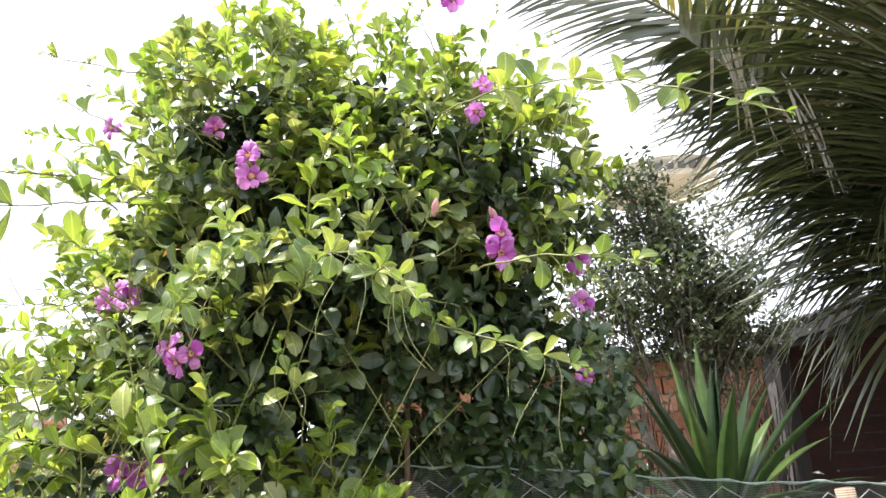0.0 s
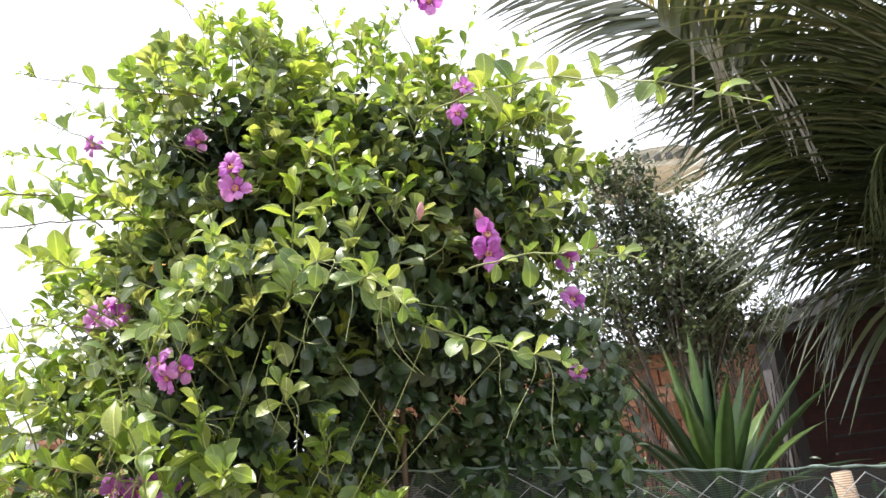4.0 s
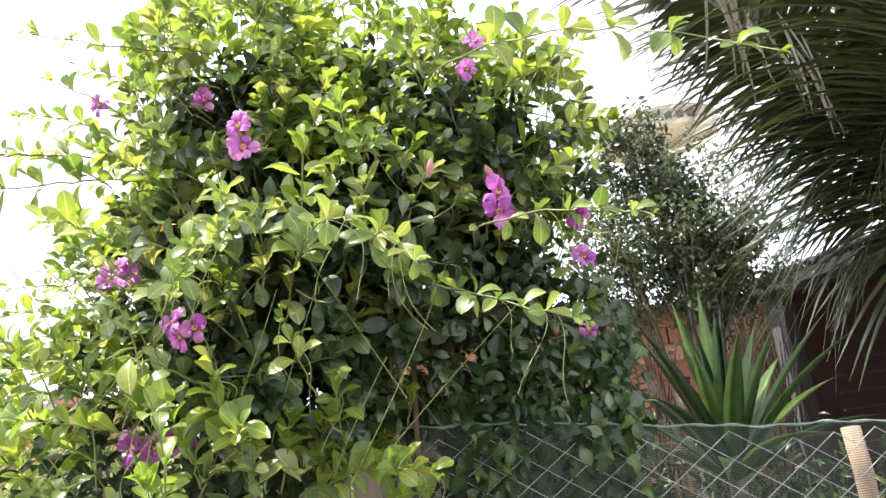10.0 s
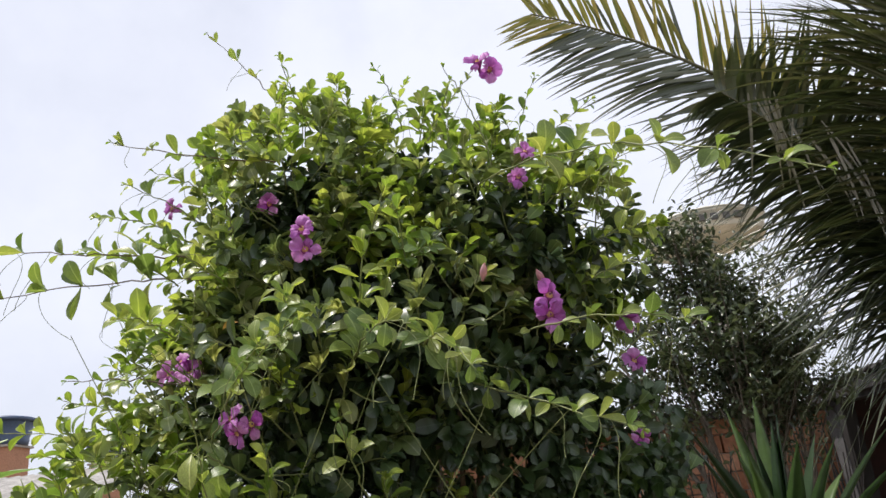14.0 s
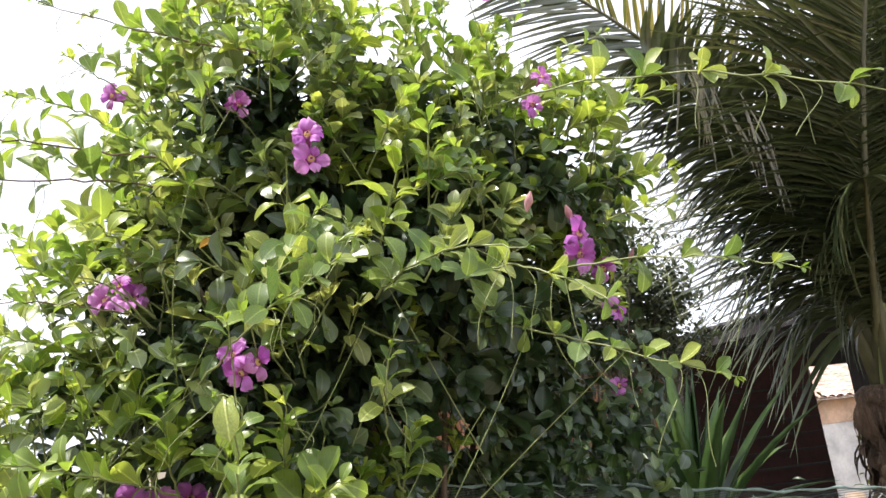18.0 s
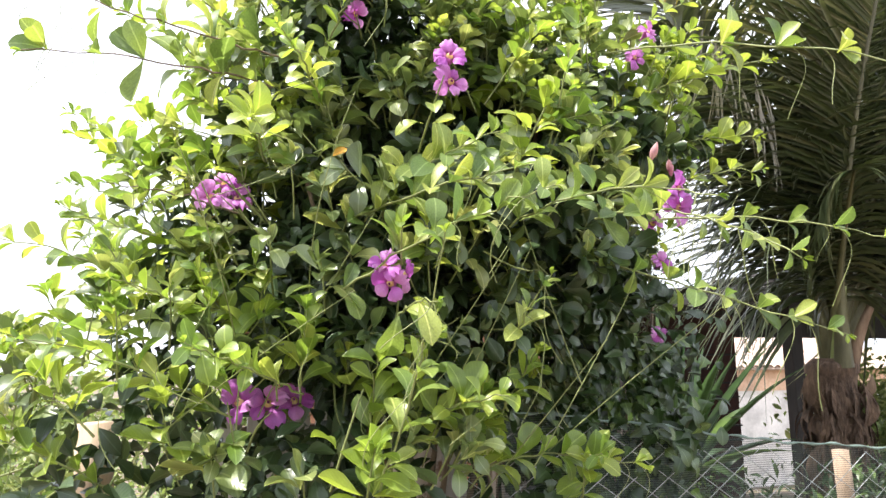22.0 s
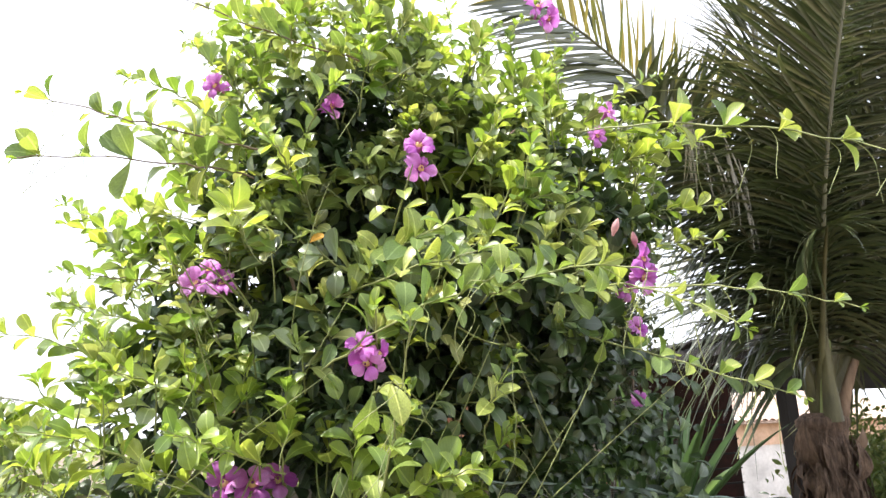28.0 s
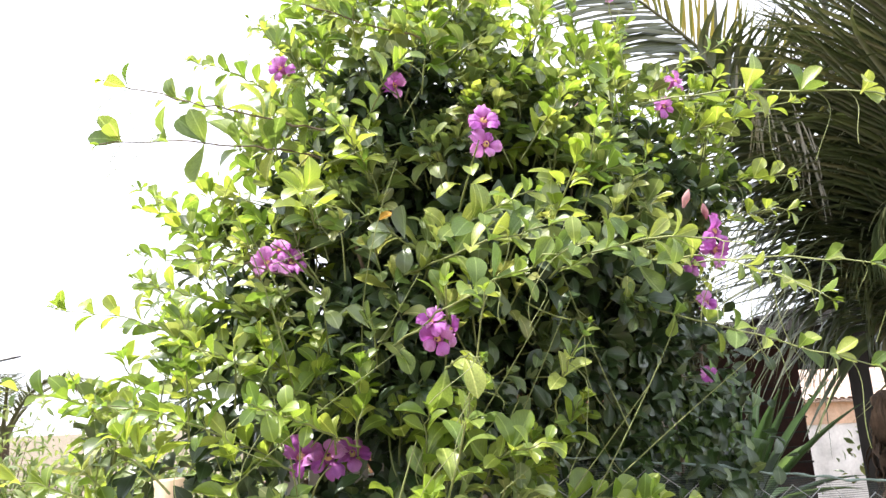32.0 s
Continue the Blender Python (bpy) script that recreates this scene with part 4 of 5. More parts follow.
# old sheaths and stubs round the trunk
for k in range(18):
    q = k * 2.4 + 0.3
    z = 0.35 + 0.055 * k
    o = PALM + np.array((0.15 * math.cos(q), 0.15 * math.sin(q), z))
    e = o + np.array((0.05 * math.cos(q), 0.05 * math.sin(q), 0.30 - 0.012 * k))
    items = [(o, e - o, np.array((math.cos(q), math.sin(q), -0.5)), 0.22 + 0.08 * math.sin(k * 3.1), 1.3)]
    link("sheath", leaves_mesh("sheath", PADDLE, items), FIBRE, palm)
# shaggy flaps of the old leaf bases near the top
for k in range(12):
    q = k * 2.399
    z = 0.95 + 0.042 * k
    o = PALM + np.array((0.14 * math.cos(q), 0.14 * math.sin(q), z))
    d = np.array((math.cos(q) * 0.45, math.sin(q) * 0.45, 1.0 if k % 3 else -0.8)) + rng.normal(size=3) * 0.3
    link("sheath", leaves_mesh("sheath", PADDLE, [(o, d, np.array((math.cos(q), math.sin(q), 0.4)) + rng.normal(size=3) * 0.3, rng.uniform(0.08, 0.20), rng.uniform(1.0, 2.4))]), FIBRE if k % 2 else PALM_STUB, palm)
shreds = []
for k in range(520):
    q = rng.uniform(0, 6.28)
    o = PALM + np.array((0.16 * math.cos(q), 0.16 * math.sin(q), rng.uniform(0.6, 1.5)))
    d = np.array((math.cos(q) * 0.12, math.sin(q) * 0.12, -1.0)) + rng.normal(size=3) * 0.22
    shreds.append((o, d, np.array((math.cos(q), math.sin(q), 0.3)), rng.uniform(0.06, 0.24), 0.5))
ob = link("dry_fibre", leaves_mesh("dry_fibre", LANCE, shreds), FIBRE, palm, "ragged dry brown sheath strips")
ob["kind"] = "stuff"


def leaflet_template(droop, fold=0.012, n=7):
    v, f, uv = [], [], []
    for i in range(n):
        s = i / (n - 1)
        w = 0.5 * min(1.0, 0.35 + s * 4) * (1 - s ** 2.2) + 0.02
        z = -droop * s ** 2.2
        x = s * (1 - 0.35 * droop * s)
        for k in (-1, 0, 1):
            v.append((x, k * w, z + (-abs(k) * w * fold)))
            uv.append((0.5 + 0.5 * k, s))
    for i in range(n - 1):
        a = i * 3
        f += [(a, a + 3, a + 4, a + 1), (a + 1, a + 4, a + 5, a + 2)]
    return np.array(v), np.array(f), np.array(uv)


LEAFLETS = {d: leaflet_template(d) for d in (0.04, 0.14, 0.28, 0.45, 0.65, 0.9)}


def frond(points, side, count=64, length=0.60, droop=(0.5, 0.1), sweep=0.75, start=0.22, single=False, upper_backlit=False, droop_top=None, owner=None, width=0.030, skirt=0.0, face=(0.0, 0.0, 0.0)):
    """A feather leaf: a tapering rachis with leaflets on both sides, hanging under their own weight."""
    pts = np.array(points, float)
    n = 26
    if len(pts) == 3:
        curve = bezier(*pts, n)
    else:
        t = np.linspace(0, 1, n)[:, None]
        a, b, c, d = pts
        curve = (1 - t) ** 3 * a + 3 * t * (1 - t) ** 2 * b + 3 * t ** 2 * (1 - t) * c + t ** 3 * d
    rad = np.linspace(0.024, 0.004, n)
    rad[:5] += np.linspace(0.035, 0.0, 5)
    fr = link("frond", tubes_mesh("frond", [(curve, list(rad))], 8), RACHIS, owner or palm, "arching palm frond")
    S0 = np.array(side, float)
    items = {}
    meshes = {}
    for k in range(count):
        s = start + (1 - start) * (k + 0.5) / count
        x = s * (n - 1)
        i = min(n - 2, int(x))
        o = curve[i] * (1 - (x - i)) + curve[i + 1] * (x - i)
        T = curve[i + 1] - curve[i]
        T /= np.linalg.norm(T)
        S = S0 - T * (S0 @ T)
        S /= np.linalg.norm(S)
        N = np.cross(T, S)
        if N[2] < 0:
            N = -N
        prof = (0.55 + 0.9 * s * (1.15 - s)) * (1.0 if s < 0.75 else 1 - (s - 0.75) * 1.9) * (1 + skirt * max(0.0, 0.6 - s))
        for sg in (1, -1):
            if rng.random() < 0.03 or (upper_backlit and sg > 0 and k % 4 == 0):
                continue
            d = T * (sweep + 0.45 * s) + S * sg * 0.85 + N * 0.15 + rng.normal(size=3) * 0.09
            d /= np.linalg.norm(d)
            dr = droop[0] * (1 - s) + droop[1] * s if (sg < 0 or droop_top is None) else droop_top
            dr = max(0.05, dr * rng.uniform(0.7, 1.4))
            key = min(LEAFLETS, key=lambda q: abs(q - dr))
            l = length * prof * rng.uniform(0.85, 1.1) * (0.85 if (sg > 0 and upper_backlit) else 1.0)
            nn = UP + N * 0.5 + np.array(face) + rng.normal(size=3) * 0.12
            item = (o, d, nn, l, width / l * rng.uniform(0.75, 1.25) * (0.9 if (sg > 0 and upper_backlit) else 1.0))
            if single:
                # upper side and tip get the gold copy, as painted backlight
                gold = upper_backlit and ((sg > 0 and rng.random() < (0.12 if s < 0.5 else 0.85)) or s > 0.9)
                mk = (key, gold)
                if mk not in meshes:
                    me = mesh_np("leaflet", *LEAFLETS[key])
                    me.materials.append(PALM_BACKLIT if gold else PALM_LEAF_SINGLE)
                    meshes[mk] = me
                lf = new("leaflet", meshes[mk])
                lf.parent = fr
                lf.matrix_basis = leaf_matrix(*item)
            else:
                items.setdefault(key, []).append(item)
    for key, its in items.items():
        ob = link("foliage", leaves_mesh("foliage", LEAFLETS[key], its), PALM_LEAF, fr)
        ob["kind"] = "stuff"
    return fr


C = CROWN
FACING = (0.45, 0.0, 0.9)
frond((C, (2.435, 3.55, 3.04), (1.686, 3.61, 3.89), (0.60, 3.61, 4.31)), FACING, 125, 0.88, (0.60, 0.0), 0.42, 0.12, True, True, 0.05, None, 0.030, 1.1, (0.2, -1.3, -0.5))
frond((C, (2.52, 3.30, 2.35), (2.42, 3.10, 2.62), (2.25, 2.95, 2.55)), (1.0, -0.1, 0.2), 55, 0.50, (0.95, 0.8), 0.10, 0.15, width=0.032, skirt=0.4)
frond((C, (2.95, 3.55, 3.0), (3.45, 3.50, 4.0), (4.05, 3.45, 5.2)), (0.9, 0.1, -0.5), 150, 0.95, (0.6, 0.1), 0.3, 0.12, width=0.028, skirt=0.8)
frond((C, (2.66, 3.75, 3.0), (2.85, 3.85, 4.2), (3.25, 3.95, 5.6)), (1.0, 0.1, -0.1), 130, 1.0, (0.5, 0.1), 0.35, 0.14, width=0.028, skirt=0.6)
# the large frond that arches forward, and those behind and beside it
frond(((2.66, 3.52, 1.55), (2.58, 3.40, 2.55), (2.44, 2.95, 3.45), (3.0, 2.65, 5.3)), (1.0, -0.05, 0.0), 230, 1.40, (0.80, 0.10), 0.22, 0.14, width=0.024, skirt=0.9)
frond((C, (2.50, 3.60, 2.8), (2.58, 3.62, 3.8), (2.96, 3.70, 5.9)), (1.0, 0.1, 0.0), 170, 1.0, (0.4, 0.05), 0.60, 0.14, width=0.026, skirt=0.6)
frond((C, (2.36, 3.50, 2.50), (2.0, 3.45, 3.08), (1.52, 3.42, 3.50)), (0.35, -0.25, 0.9), 120, 0.80, (0.75, 0.5), 0.30, 0.14, width=0.034, skirt=0.5)
frond((C, (2.50, 3.62, 2.45), (2.30, 3.66, 3.0), (1.95, 3.66, 3.35)), (0.6, 0.1, 0.7), 110, 0.80, (0.80, 0.5), 0.20, 0.12, width=0.034, skirt=0.6)
frond((C, (2.72, 3.50, 2.7), (2.95, 3.36, 3.8), (3.45, 3.22, 4.9)), (0.95, 0.2, -0.35), 120, 0.88, (0.75, 0.2), 0.15, 0.12, width=0.028, skirt=0.9)
frond((C, (2.85, 3.45, 2.9), (3.5, 3.2, 3.9), (4.5, 3.0, 4.3)), (-0.3, 0.3, 0.9), 120, 0.85, (0.6, 0.2), 0.4, 0.15, skirt=0.8)
frond((C, (2.95, 3.50, 2.5), (3.6, 3.3, 3.1), (4.4, 3.1, 3.1)), (-0.1, 0.4, 0.9), 120, 0.85, (0.8, 0.4), 0.3, 0.15, skirt=0.5)
frond((C, (2.85, 4.0, 2.8), (3.4, 4.6, 3.8), (4.2, 5.2, 4.2)), (0.7, -0.6, 0.1), 100, 0.85, (0.5, 0.2), 0.4, 0.2)
frond((C, (3.45, 3.55, 3.0), (4.2, 3.45, 3.9), (5.2, 3.35, 4.9)), (-0.5, 0.3, 0.8), 150, 1.05, (0.6, 0.2), 0.3, 0.15, width=0.024, skirt=0.6)
frond((C, (3.35, 3.50, 2.6), (4.2, 3.35, 3.4), (5.4, 3.2, 4.0)), (-0.4, 0.3, 0.9), 150, 1.0, (0.7, 0.3), 0.3, 0.15, width=0.024, skirt=0.5)
frond((C, (3.05, 3.40, 3.1), (3.6, 3.1, 4.2), (4.4, 2.9, 5.4)), (0.6, 0.3, -0.5), 150, 1.05, (0.5, 0.1), 0.3, 0.15, width=0.024, skirt=0.6)
frond((C, (2.92, 3.72, 2.55), (3.25, 3.78, 3.35), (3.75, 3.80, 4.05)), (0.7, 0.2, -0.6), 110, 0.95, (0.65, 0.3), 0.25, 0.12, width=0.030, skirt=0.8, face=(-0.5, -1.2, -0.5))
frond((C, (3.00, 3.66, 2.15), (3.40, 3.70, 2.75), (4.00, 3.72, 3.05)), (0.4, 0.3, -0.9), 100, 0.90, (0.80, 0.5), 0.25, 0.12, width=0.030, skirt=0.6, face=(-0.5, -1.2, -0.5))
for x, z, mat_, text in ((0.0, 0.0, PETIOLE, "thick green frond stalk"), (0.16, 0.10, PALM_STUB, "dry brown frond stub")):
    o = CROWN + np.array((-0.02 + x * 0.4, -0.04, -0.30))
    e = o + np.array((-0.03 + x, -0.13, 0.74 - z))
    link("petiole", tubes_mesh("petiole", [(bezier(o, o + np.array((0.0, -0.02, 0.3)), e, 8), list(np.linspace(0.056, 0.030 - x * 0.06, 8)))], 10), mat_, palm, text)
dry = []
for k in range(30):
    s = rng.random()
    o = np.array((1.58 + 0.5 * s, 3.16 + 0.1 * s, 3.34 - 0.5 * s)) + rng.normal(size=3) * np.array((0.05, 0.03, 0.06))
    dry.append((o, np.array((rng.normal() * 0.14 + 0.25, rng.normal() * 0.1, -1.0)), np.array((0.1, -1, 0.1)), rng.uniform(0.2, 0.55), 0.016 / 0.5))
ob = link("dry_foliage", leaves_mesh("dry_foliage", LEAFLETS[0.14], dry), PALM_DRY, palm, "pale dry hanging leaflets")
ob["kind"] = "stuff"
palm.matrix_basis = Matrix.Translation((2.84, 3.91, -0.12)) @ Matrix.Scale(1.08, 4)


# ---- small-leaved tree ----
def small_tree(base, clumps, leaves, size, label, material=LEAF_TREE, seed=3):
    """Several thin stems that fork into twigs, which end in uneven clumps (centre, radius, share of leaves)."""
    r = np.random.default_rng(seed)
    t = thing("tree", base, label, "tree")
    tubes, ends = [], []
    for k, (c, radius, share) in enumerate(clumps):
        c = np.array(c)
        a = np.array(base) + np.array((r.normal() * 0.12, r.normal() * 0.08, 0))
        m = np.array((a[0] * 0.75 + c[0] * 0.25 + r.normal() * 0.08, a[1], (a[2] + c[2]) * 0.5))
        pts = bezier(a, m, c, 16)
        pts[2:-1] += r.normal(size=(13, 3)) * 0.016
        link("limb" if k else "trunk", tubes_mesh("limb", [(pts, list(np.linspace(0.034 if k else 0.05, 0.008, 16)))], 7), BARK, t)
        for _ in range(int(22 * share)):
            o = pts[int(r.integers(9, 16))]
            q = c + rnd_unit(r) * radius * r.uniform(0.5, 1.4) * np.array((1.0, 0.8, 1.0))
            br = bezier(o, (o + q) / 2 + r.normal(size=3) * 0.06, q, 7)
            tubes.append((br, list(np.linspace(0.008, 0.002, 7))))
            ends += [br[3], br[4], br[5], br[6], br[6]]
    ob = link("branch_growth", tubes_mesh("branch_growth", tubes, 4), BARK, t)
    ob["kind"] = "stuff"
    its = []
    ends = np.array(ends)
    for _ in range(leaves):
        o = ends[int(r.integers(len(ends)))] + r.normal(size=3) * 0.05
        its.append((o, rnd_unit(r) + np.array((0, 0, -0.1)), UP + r.normal(size=3) * 0.6, size * r.uniform(0.6, 1.3), 1.0))
    ob = link("crown", leaves_mesh("crown", SMALL, its), material, t, "fine dark foliage with gaps")
    ob["kind"] = "stuff"
    return t


TREE_CLUMPS = [((1.62, 5.35, 3.10), 0.34, 1.0), ((1.95, 5.30, 3.02), 0.32, 0.9), ((1.35, 5.40, 2.78), 0.34, 0.8), ((1.75, 5.20, 2.72), 0.40, 1.3),
               ((2.12, 5.30, 2.68), 0.34, 1.1), ((1.45, 5.30, 2.38), 0.36, 0.9), ((1.85, 5.15, 2.34), 0.40, 1.3), ((2.22, 5.25, 2.36), 0.32, 1.0),
               ((2.02, 5.25, 2.06), 0.32, 0.7), ((1.40, 5.35, 2.05), 0.34, 0.6), ((1.05, 5.40, 2.40), 0.36, 0.7), ((1.72, 5.35, 3.36), 0.18, 0.35), ((2.40, 5.35, 2.14), 0.24, 0.6)]
small_tree((1.70, 5.25, 0), TREE_CLUMPS, 13000, 0.056, "small-leaved dark tree with several thin grey stems")


# ---- sword-leaved plant ----
def rosette(base, leaves, length, width, label, material, seed=5, name="sword_plant", lean=0.35):
    r = np.random.default_rng(seed)
    t = thing(name, (base[0], base[1], 0), label, "plant")
    link("stalk", tubes_mesh("stalk", [([(base[0], base[1], 0), (base[0] + 0.01, base[1], base[2] * 0.5), (base[0], base[1], base[2] + 0.05)], [0.05, 0.045, 0.04])], 10), BARK, t)
    for k in range(leaves):
        q = k * 2.399
        up = 1.0 - 0.90 * k / leaves
        d = np.array((math.cos(q) * (1.0 - up * 0.85), math.sin(q) * (0.95 - up * 0.85), 0.35 + up)) + r.normal(size=3) * 0.06
        d /= np.linalg.norm(d)
        l = length * r.uniform(0.8, 1.1)
        n = 9
        V, F = [], []
        B = basis(d, np.array((-math.cos(q), -math.sin(q), 0.6)))
        bend = 0.06 + 0.34 * (1 - up)
        for i in range(n):
            s = i / (n - 1)
            w = width * (0.55 + 1.9 * s * (1 - s)) * (1 - s ** 3) + 0.001
            c = np.array(base) + B[:, 0] * l * s + np.array((0, 0, -bend * l * s * s))
            for j, g in enumerate((-1, 0, 1)):
                V.append(c + B[:, 1] * w * g * 0.5 + B[:, 2] * abs(g) * w * 0.22)
            V.append(c - B[:, 2] * 0.10 * w)
        for i in range(n - 1):
            a = i * 4
            for p, q2 in ((0, 1), (1, 2), (2, 3), (3, 0)):
                F.append((a + p, a + q2, a + 4 + q2, a + 4 + p))
        link("leaf", mesh_np("leaf", np.array(V), np.array(F)), material, t)
    return t


rosette((1.24, 3.40, 0.96), 30, 0.98, 0.095, "tall green sword-leaved rosette behind the net fence", LEAF_SWORD)


# ---- open shed ----
# pale plaster toned down to dark grey, so the shade is in its colour
PIER_SHADE = rough_material("shaded_grey_pier", (0.07, 0.068, 0.07), (0.14, 0.135, 0.135), 4, None, 0.9, 0.4)
shed = thing("open_shed", (4.6, 6.4, 0), "dark open shed with a low sheet roof on timber posts", "shed")
EAVE, EAVE_FALL = 2.31, 0.003
bm = bmesh.new()
n = 60
top, low = [], []
for i in range(n + 1):
    # front edge run out to y 4.1 to shade more of the inside
    y = 4.1 + 3.9 * i / n
    wv = 0.022 * math.sin(i * 1.9) - EAVE_FALL * (y - 4.1)
    for x, zz, store in ((3.42, EAVE, top), (12.0, EAVE + 0.60, top)):
        store.append(bm.verts.new((x, y, zz + wv + 0.03)))
        low.append(bm.verts.new((x, y, zz + wv)))
for i in range(n):
    a = 2 * i
    bm.faces.new((top[a], top[a + 1], top[a + 3], top[a + 2]))
    bm.faces.new((low[a], low[a + 2], low[a + 3], low[a + 1]))
    bm.faces.new((top[a], top[a + 2], low[a + 2], low[a]))
    bm.faces.new((top[a + 1], low[a + 1], low[a + 3], top[a + 3]))
bm.faces.new((top[0], low[0], low[1], top[1]))
bm.faces.new((top[-2], top[-1], low[-1], low[-2]))
part("roof", bm, ROOF_SHADE, shed, "corrugated roof sheet coloured near black for shade")
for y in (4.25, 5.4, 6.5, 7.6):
    part("rafter", box_bm((3.5, y, EAVE - 0.10 - EAVE_FALL * (y - 4.1)), (5.3, y + 0.07, EAVE - 0.035 - EAVE_FALL * (y - 4.1)), 0.006), SHADE_DARK_WOOD, shed, smooth=False)


def along_eave(lo, hi):
    """A bevelled timber that follows the fall of the eave."""
    bm = box_bm(lo, hi, 0.006)
    for v in bm.verts:
        v.co.z -= EAVE_FALL * (v.co.y - 4.1)
    return bm


part("beam", along_eave((3.50, 4.15, EAVE - 0.19), (3.60, 7.95, EAVE - 0.105)), SHADE_DARK_WOOD, shed, "dark timber eave beam, colour deepened for shade", False)
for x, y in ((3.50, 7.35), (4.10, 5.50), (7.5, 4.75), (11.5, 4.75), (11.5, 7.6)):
    part("post", box_bm((x, y, 0), (x + 0.13, y + 0.12, EAVE - 0.12 - EAVE_FALL * (y - 4.1)), 0.008), SHADE_DARK_WOOD, shed, smooth=False)


def under_roof(x):
    return EAVE - 0.03 - EAVE_FALL * 3.9 + 0.60 * (x - 3.42) / 8.58


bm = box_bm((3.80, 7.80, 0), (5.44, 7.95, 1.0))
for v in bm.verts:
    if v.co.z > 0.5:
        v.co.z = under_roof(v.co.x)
part("back_wall", bm, RED_WALL_SHADE, shed, "red back wall coloured near black for shade", False)
# added panel, closes the bright gap between back wall and roof
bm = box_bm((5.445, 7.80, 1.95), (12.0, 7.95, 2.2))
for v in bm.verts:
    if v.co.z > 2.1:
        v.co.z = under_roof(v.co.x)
part("upper_wall", bm, SHADE_DARK_WOOD, shed, "panel added to keep the gap under the roof dark", False)
part("door_jamb", box_bm((3.60, 7.72, 0), (3.79, 7.94, EAVE - 0.14), 0.01), PIER_SHADE, shed, "pier coloured grey for the shade under the roof", False)
part("fascia", along_eave((3.44, 4.12, EAVE - 0.14), (3.47, 7.98, EAVE - 0.03)), SHADE_DARK_WOOD, shed, "dark timber fascia, colour deepened for shade", False)
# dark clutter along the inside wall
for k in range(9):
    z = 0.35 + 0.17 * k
    part("rack_bar", box_bm((4.00, 7.55, z), (5.25, 7.60, z + 0.02)), SHADE_DARK_WOOD, shed, smooth=False)

for bx, by, wide, tall, count, bark, label in (
        (3.25, 7.35, 0.32, 2.05, 18, SHADE_DARK_WOOD, "thin dark leafless stems standing beside the shed pier"),
        (2.62, 7.60, 0.42, 1.85, 22, TWIG, "thin brown leafless stems standing against the brick wall"),
        (2.05, 7.70, 0.40, 1.90, 18, SHADE_DARK_WOOD, "thin dark leafless stems standing against the brick wall")):
    dry_bush = thing("dry_bush", (bx, by, 0), label, "bush", "dry bushes")
    for k in range(count):
        a = np.array((bx + rng.normal() * 0.10, by + rng.normal() * 0.05, 0.0))
        e = np.array((bx + rng.uniform(-wide, wide), by + rng.normal() * 0.08, rng.uniform(tall - 0.5, tall)))
        m = (a + e) / 2 + rng.normal(size=3) * 0.06
        thick = rng.uniform(0.010, 0.020)
        link("stem", tubes_mesh("stem", [(bezier(a, m, e, 9), list(np.linspace(thick, 0.005, 9)))], 5), bark, dry_bush)

# ---- orange brick wall ----
wall = thing("brick_wall", (2.2, 8.2, 0), "unplastered orange hollow-brick wall with open mortar joints", "wall", kind="structure")
part("mortar", box_bm((-0.8, 8.22, -0.2), (4.6, 8.38, 2.14)), MORTAR, wall, "grey mortar bed", False)
bm = box_bm((-0.14, -0.05, -0.092), (0.14, 0.05, 0.092), 0.006)
brick_mesh = bpy.data.meshes.new("brick")
bm.to_mesh(brick_mesh)
bm.free()
brick_mesh.materials.append(BRICK)
for rowk in range(11):
    for k in range(-5, 14):
        x = 0.76 + k * 0.292 + (0.146 if rowk % 2 else 0)
        if x > 4.5:
            continue
        b = new("brick", brick_mesh)
        b.parent = wall
        b.matrix_parent_inverse = wall.matrix_basis.inverted()
        b.matrix_basis = pose(x + rng.normal() * 0.004, 8.19 + rng.normal() * 0.005, 0.12 + rowk * 0.196, 0, rng.normal() * 0.4, rng.normal() * 0.6)
part("roof_edge", box_bm((-0.9, 7.95, 2.145), (3.55, 8.48, 2.235), 0.006), ROOF_SHADE, wall, "dark sheet roof edge over the bricks", False)

# ---- far house with clay tiles ----
house = thing("far_house", (13.0, 16.0, -1.3), "low plastered house with a pale clay tile roof", "house")
HX0, HX1, HY = 8.5, 18.0, 15.0
part("wall", box_bm((HX0, HY, -1.4), (HX1, HY + 5, 1.0)), PLASTER, house, "white plaster wall", False)
part("frieze", box_bm((HX0 - 0.02, HY - 0.03, 1.0), (HX1 + 0.02, HY + 5.02, 1.50)), PEACH, house, "peach painted band", False)
part("roof", box_bm((HX0 - 0.3, HY - 0.3, 1.505), (HX1 + 0.3, HY + 5.3, 1.53)), TILE, house, smooth=False)
tv, tf = [], []
for k in range(6):
    q = math.pi * k / 5
    for y in (0, 1):
        tv.append((-0.10 * math.cos(q), y * 0.42, 0.06 * math.sin(q) + 0.012 * (1 - y)))
for k in range(5):
    tf.append((2 * k, 2 * k + 2, 2 * k + 3, 2 * k + 1))
tile_mesh = mesh_np("tile", np.array(tv), np.array(tf))
tile_mesh.materials.append(TILE)
SLOPE = 14.0
for i in range(22):
    for j in range(12):
        t = new("tile", tile_mesh)
        t.parent = house
        t.matrix_parent_inverse = house.matrix_basis.inverted()
        t.matrix_basis = pose(10.6 + i * 0.225, HY - 0.32 + j * 0.36, 1.56 + j * 0.36 * math.tan(radians(SLOPE)), SLOPE, 0, rng.normal() * 0.8)
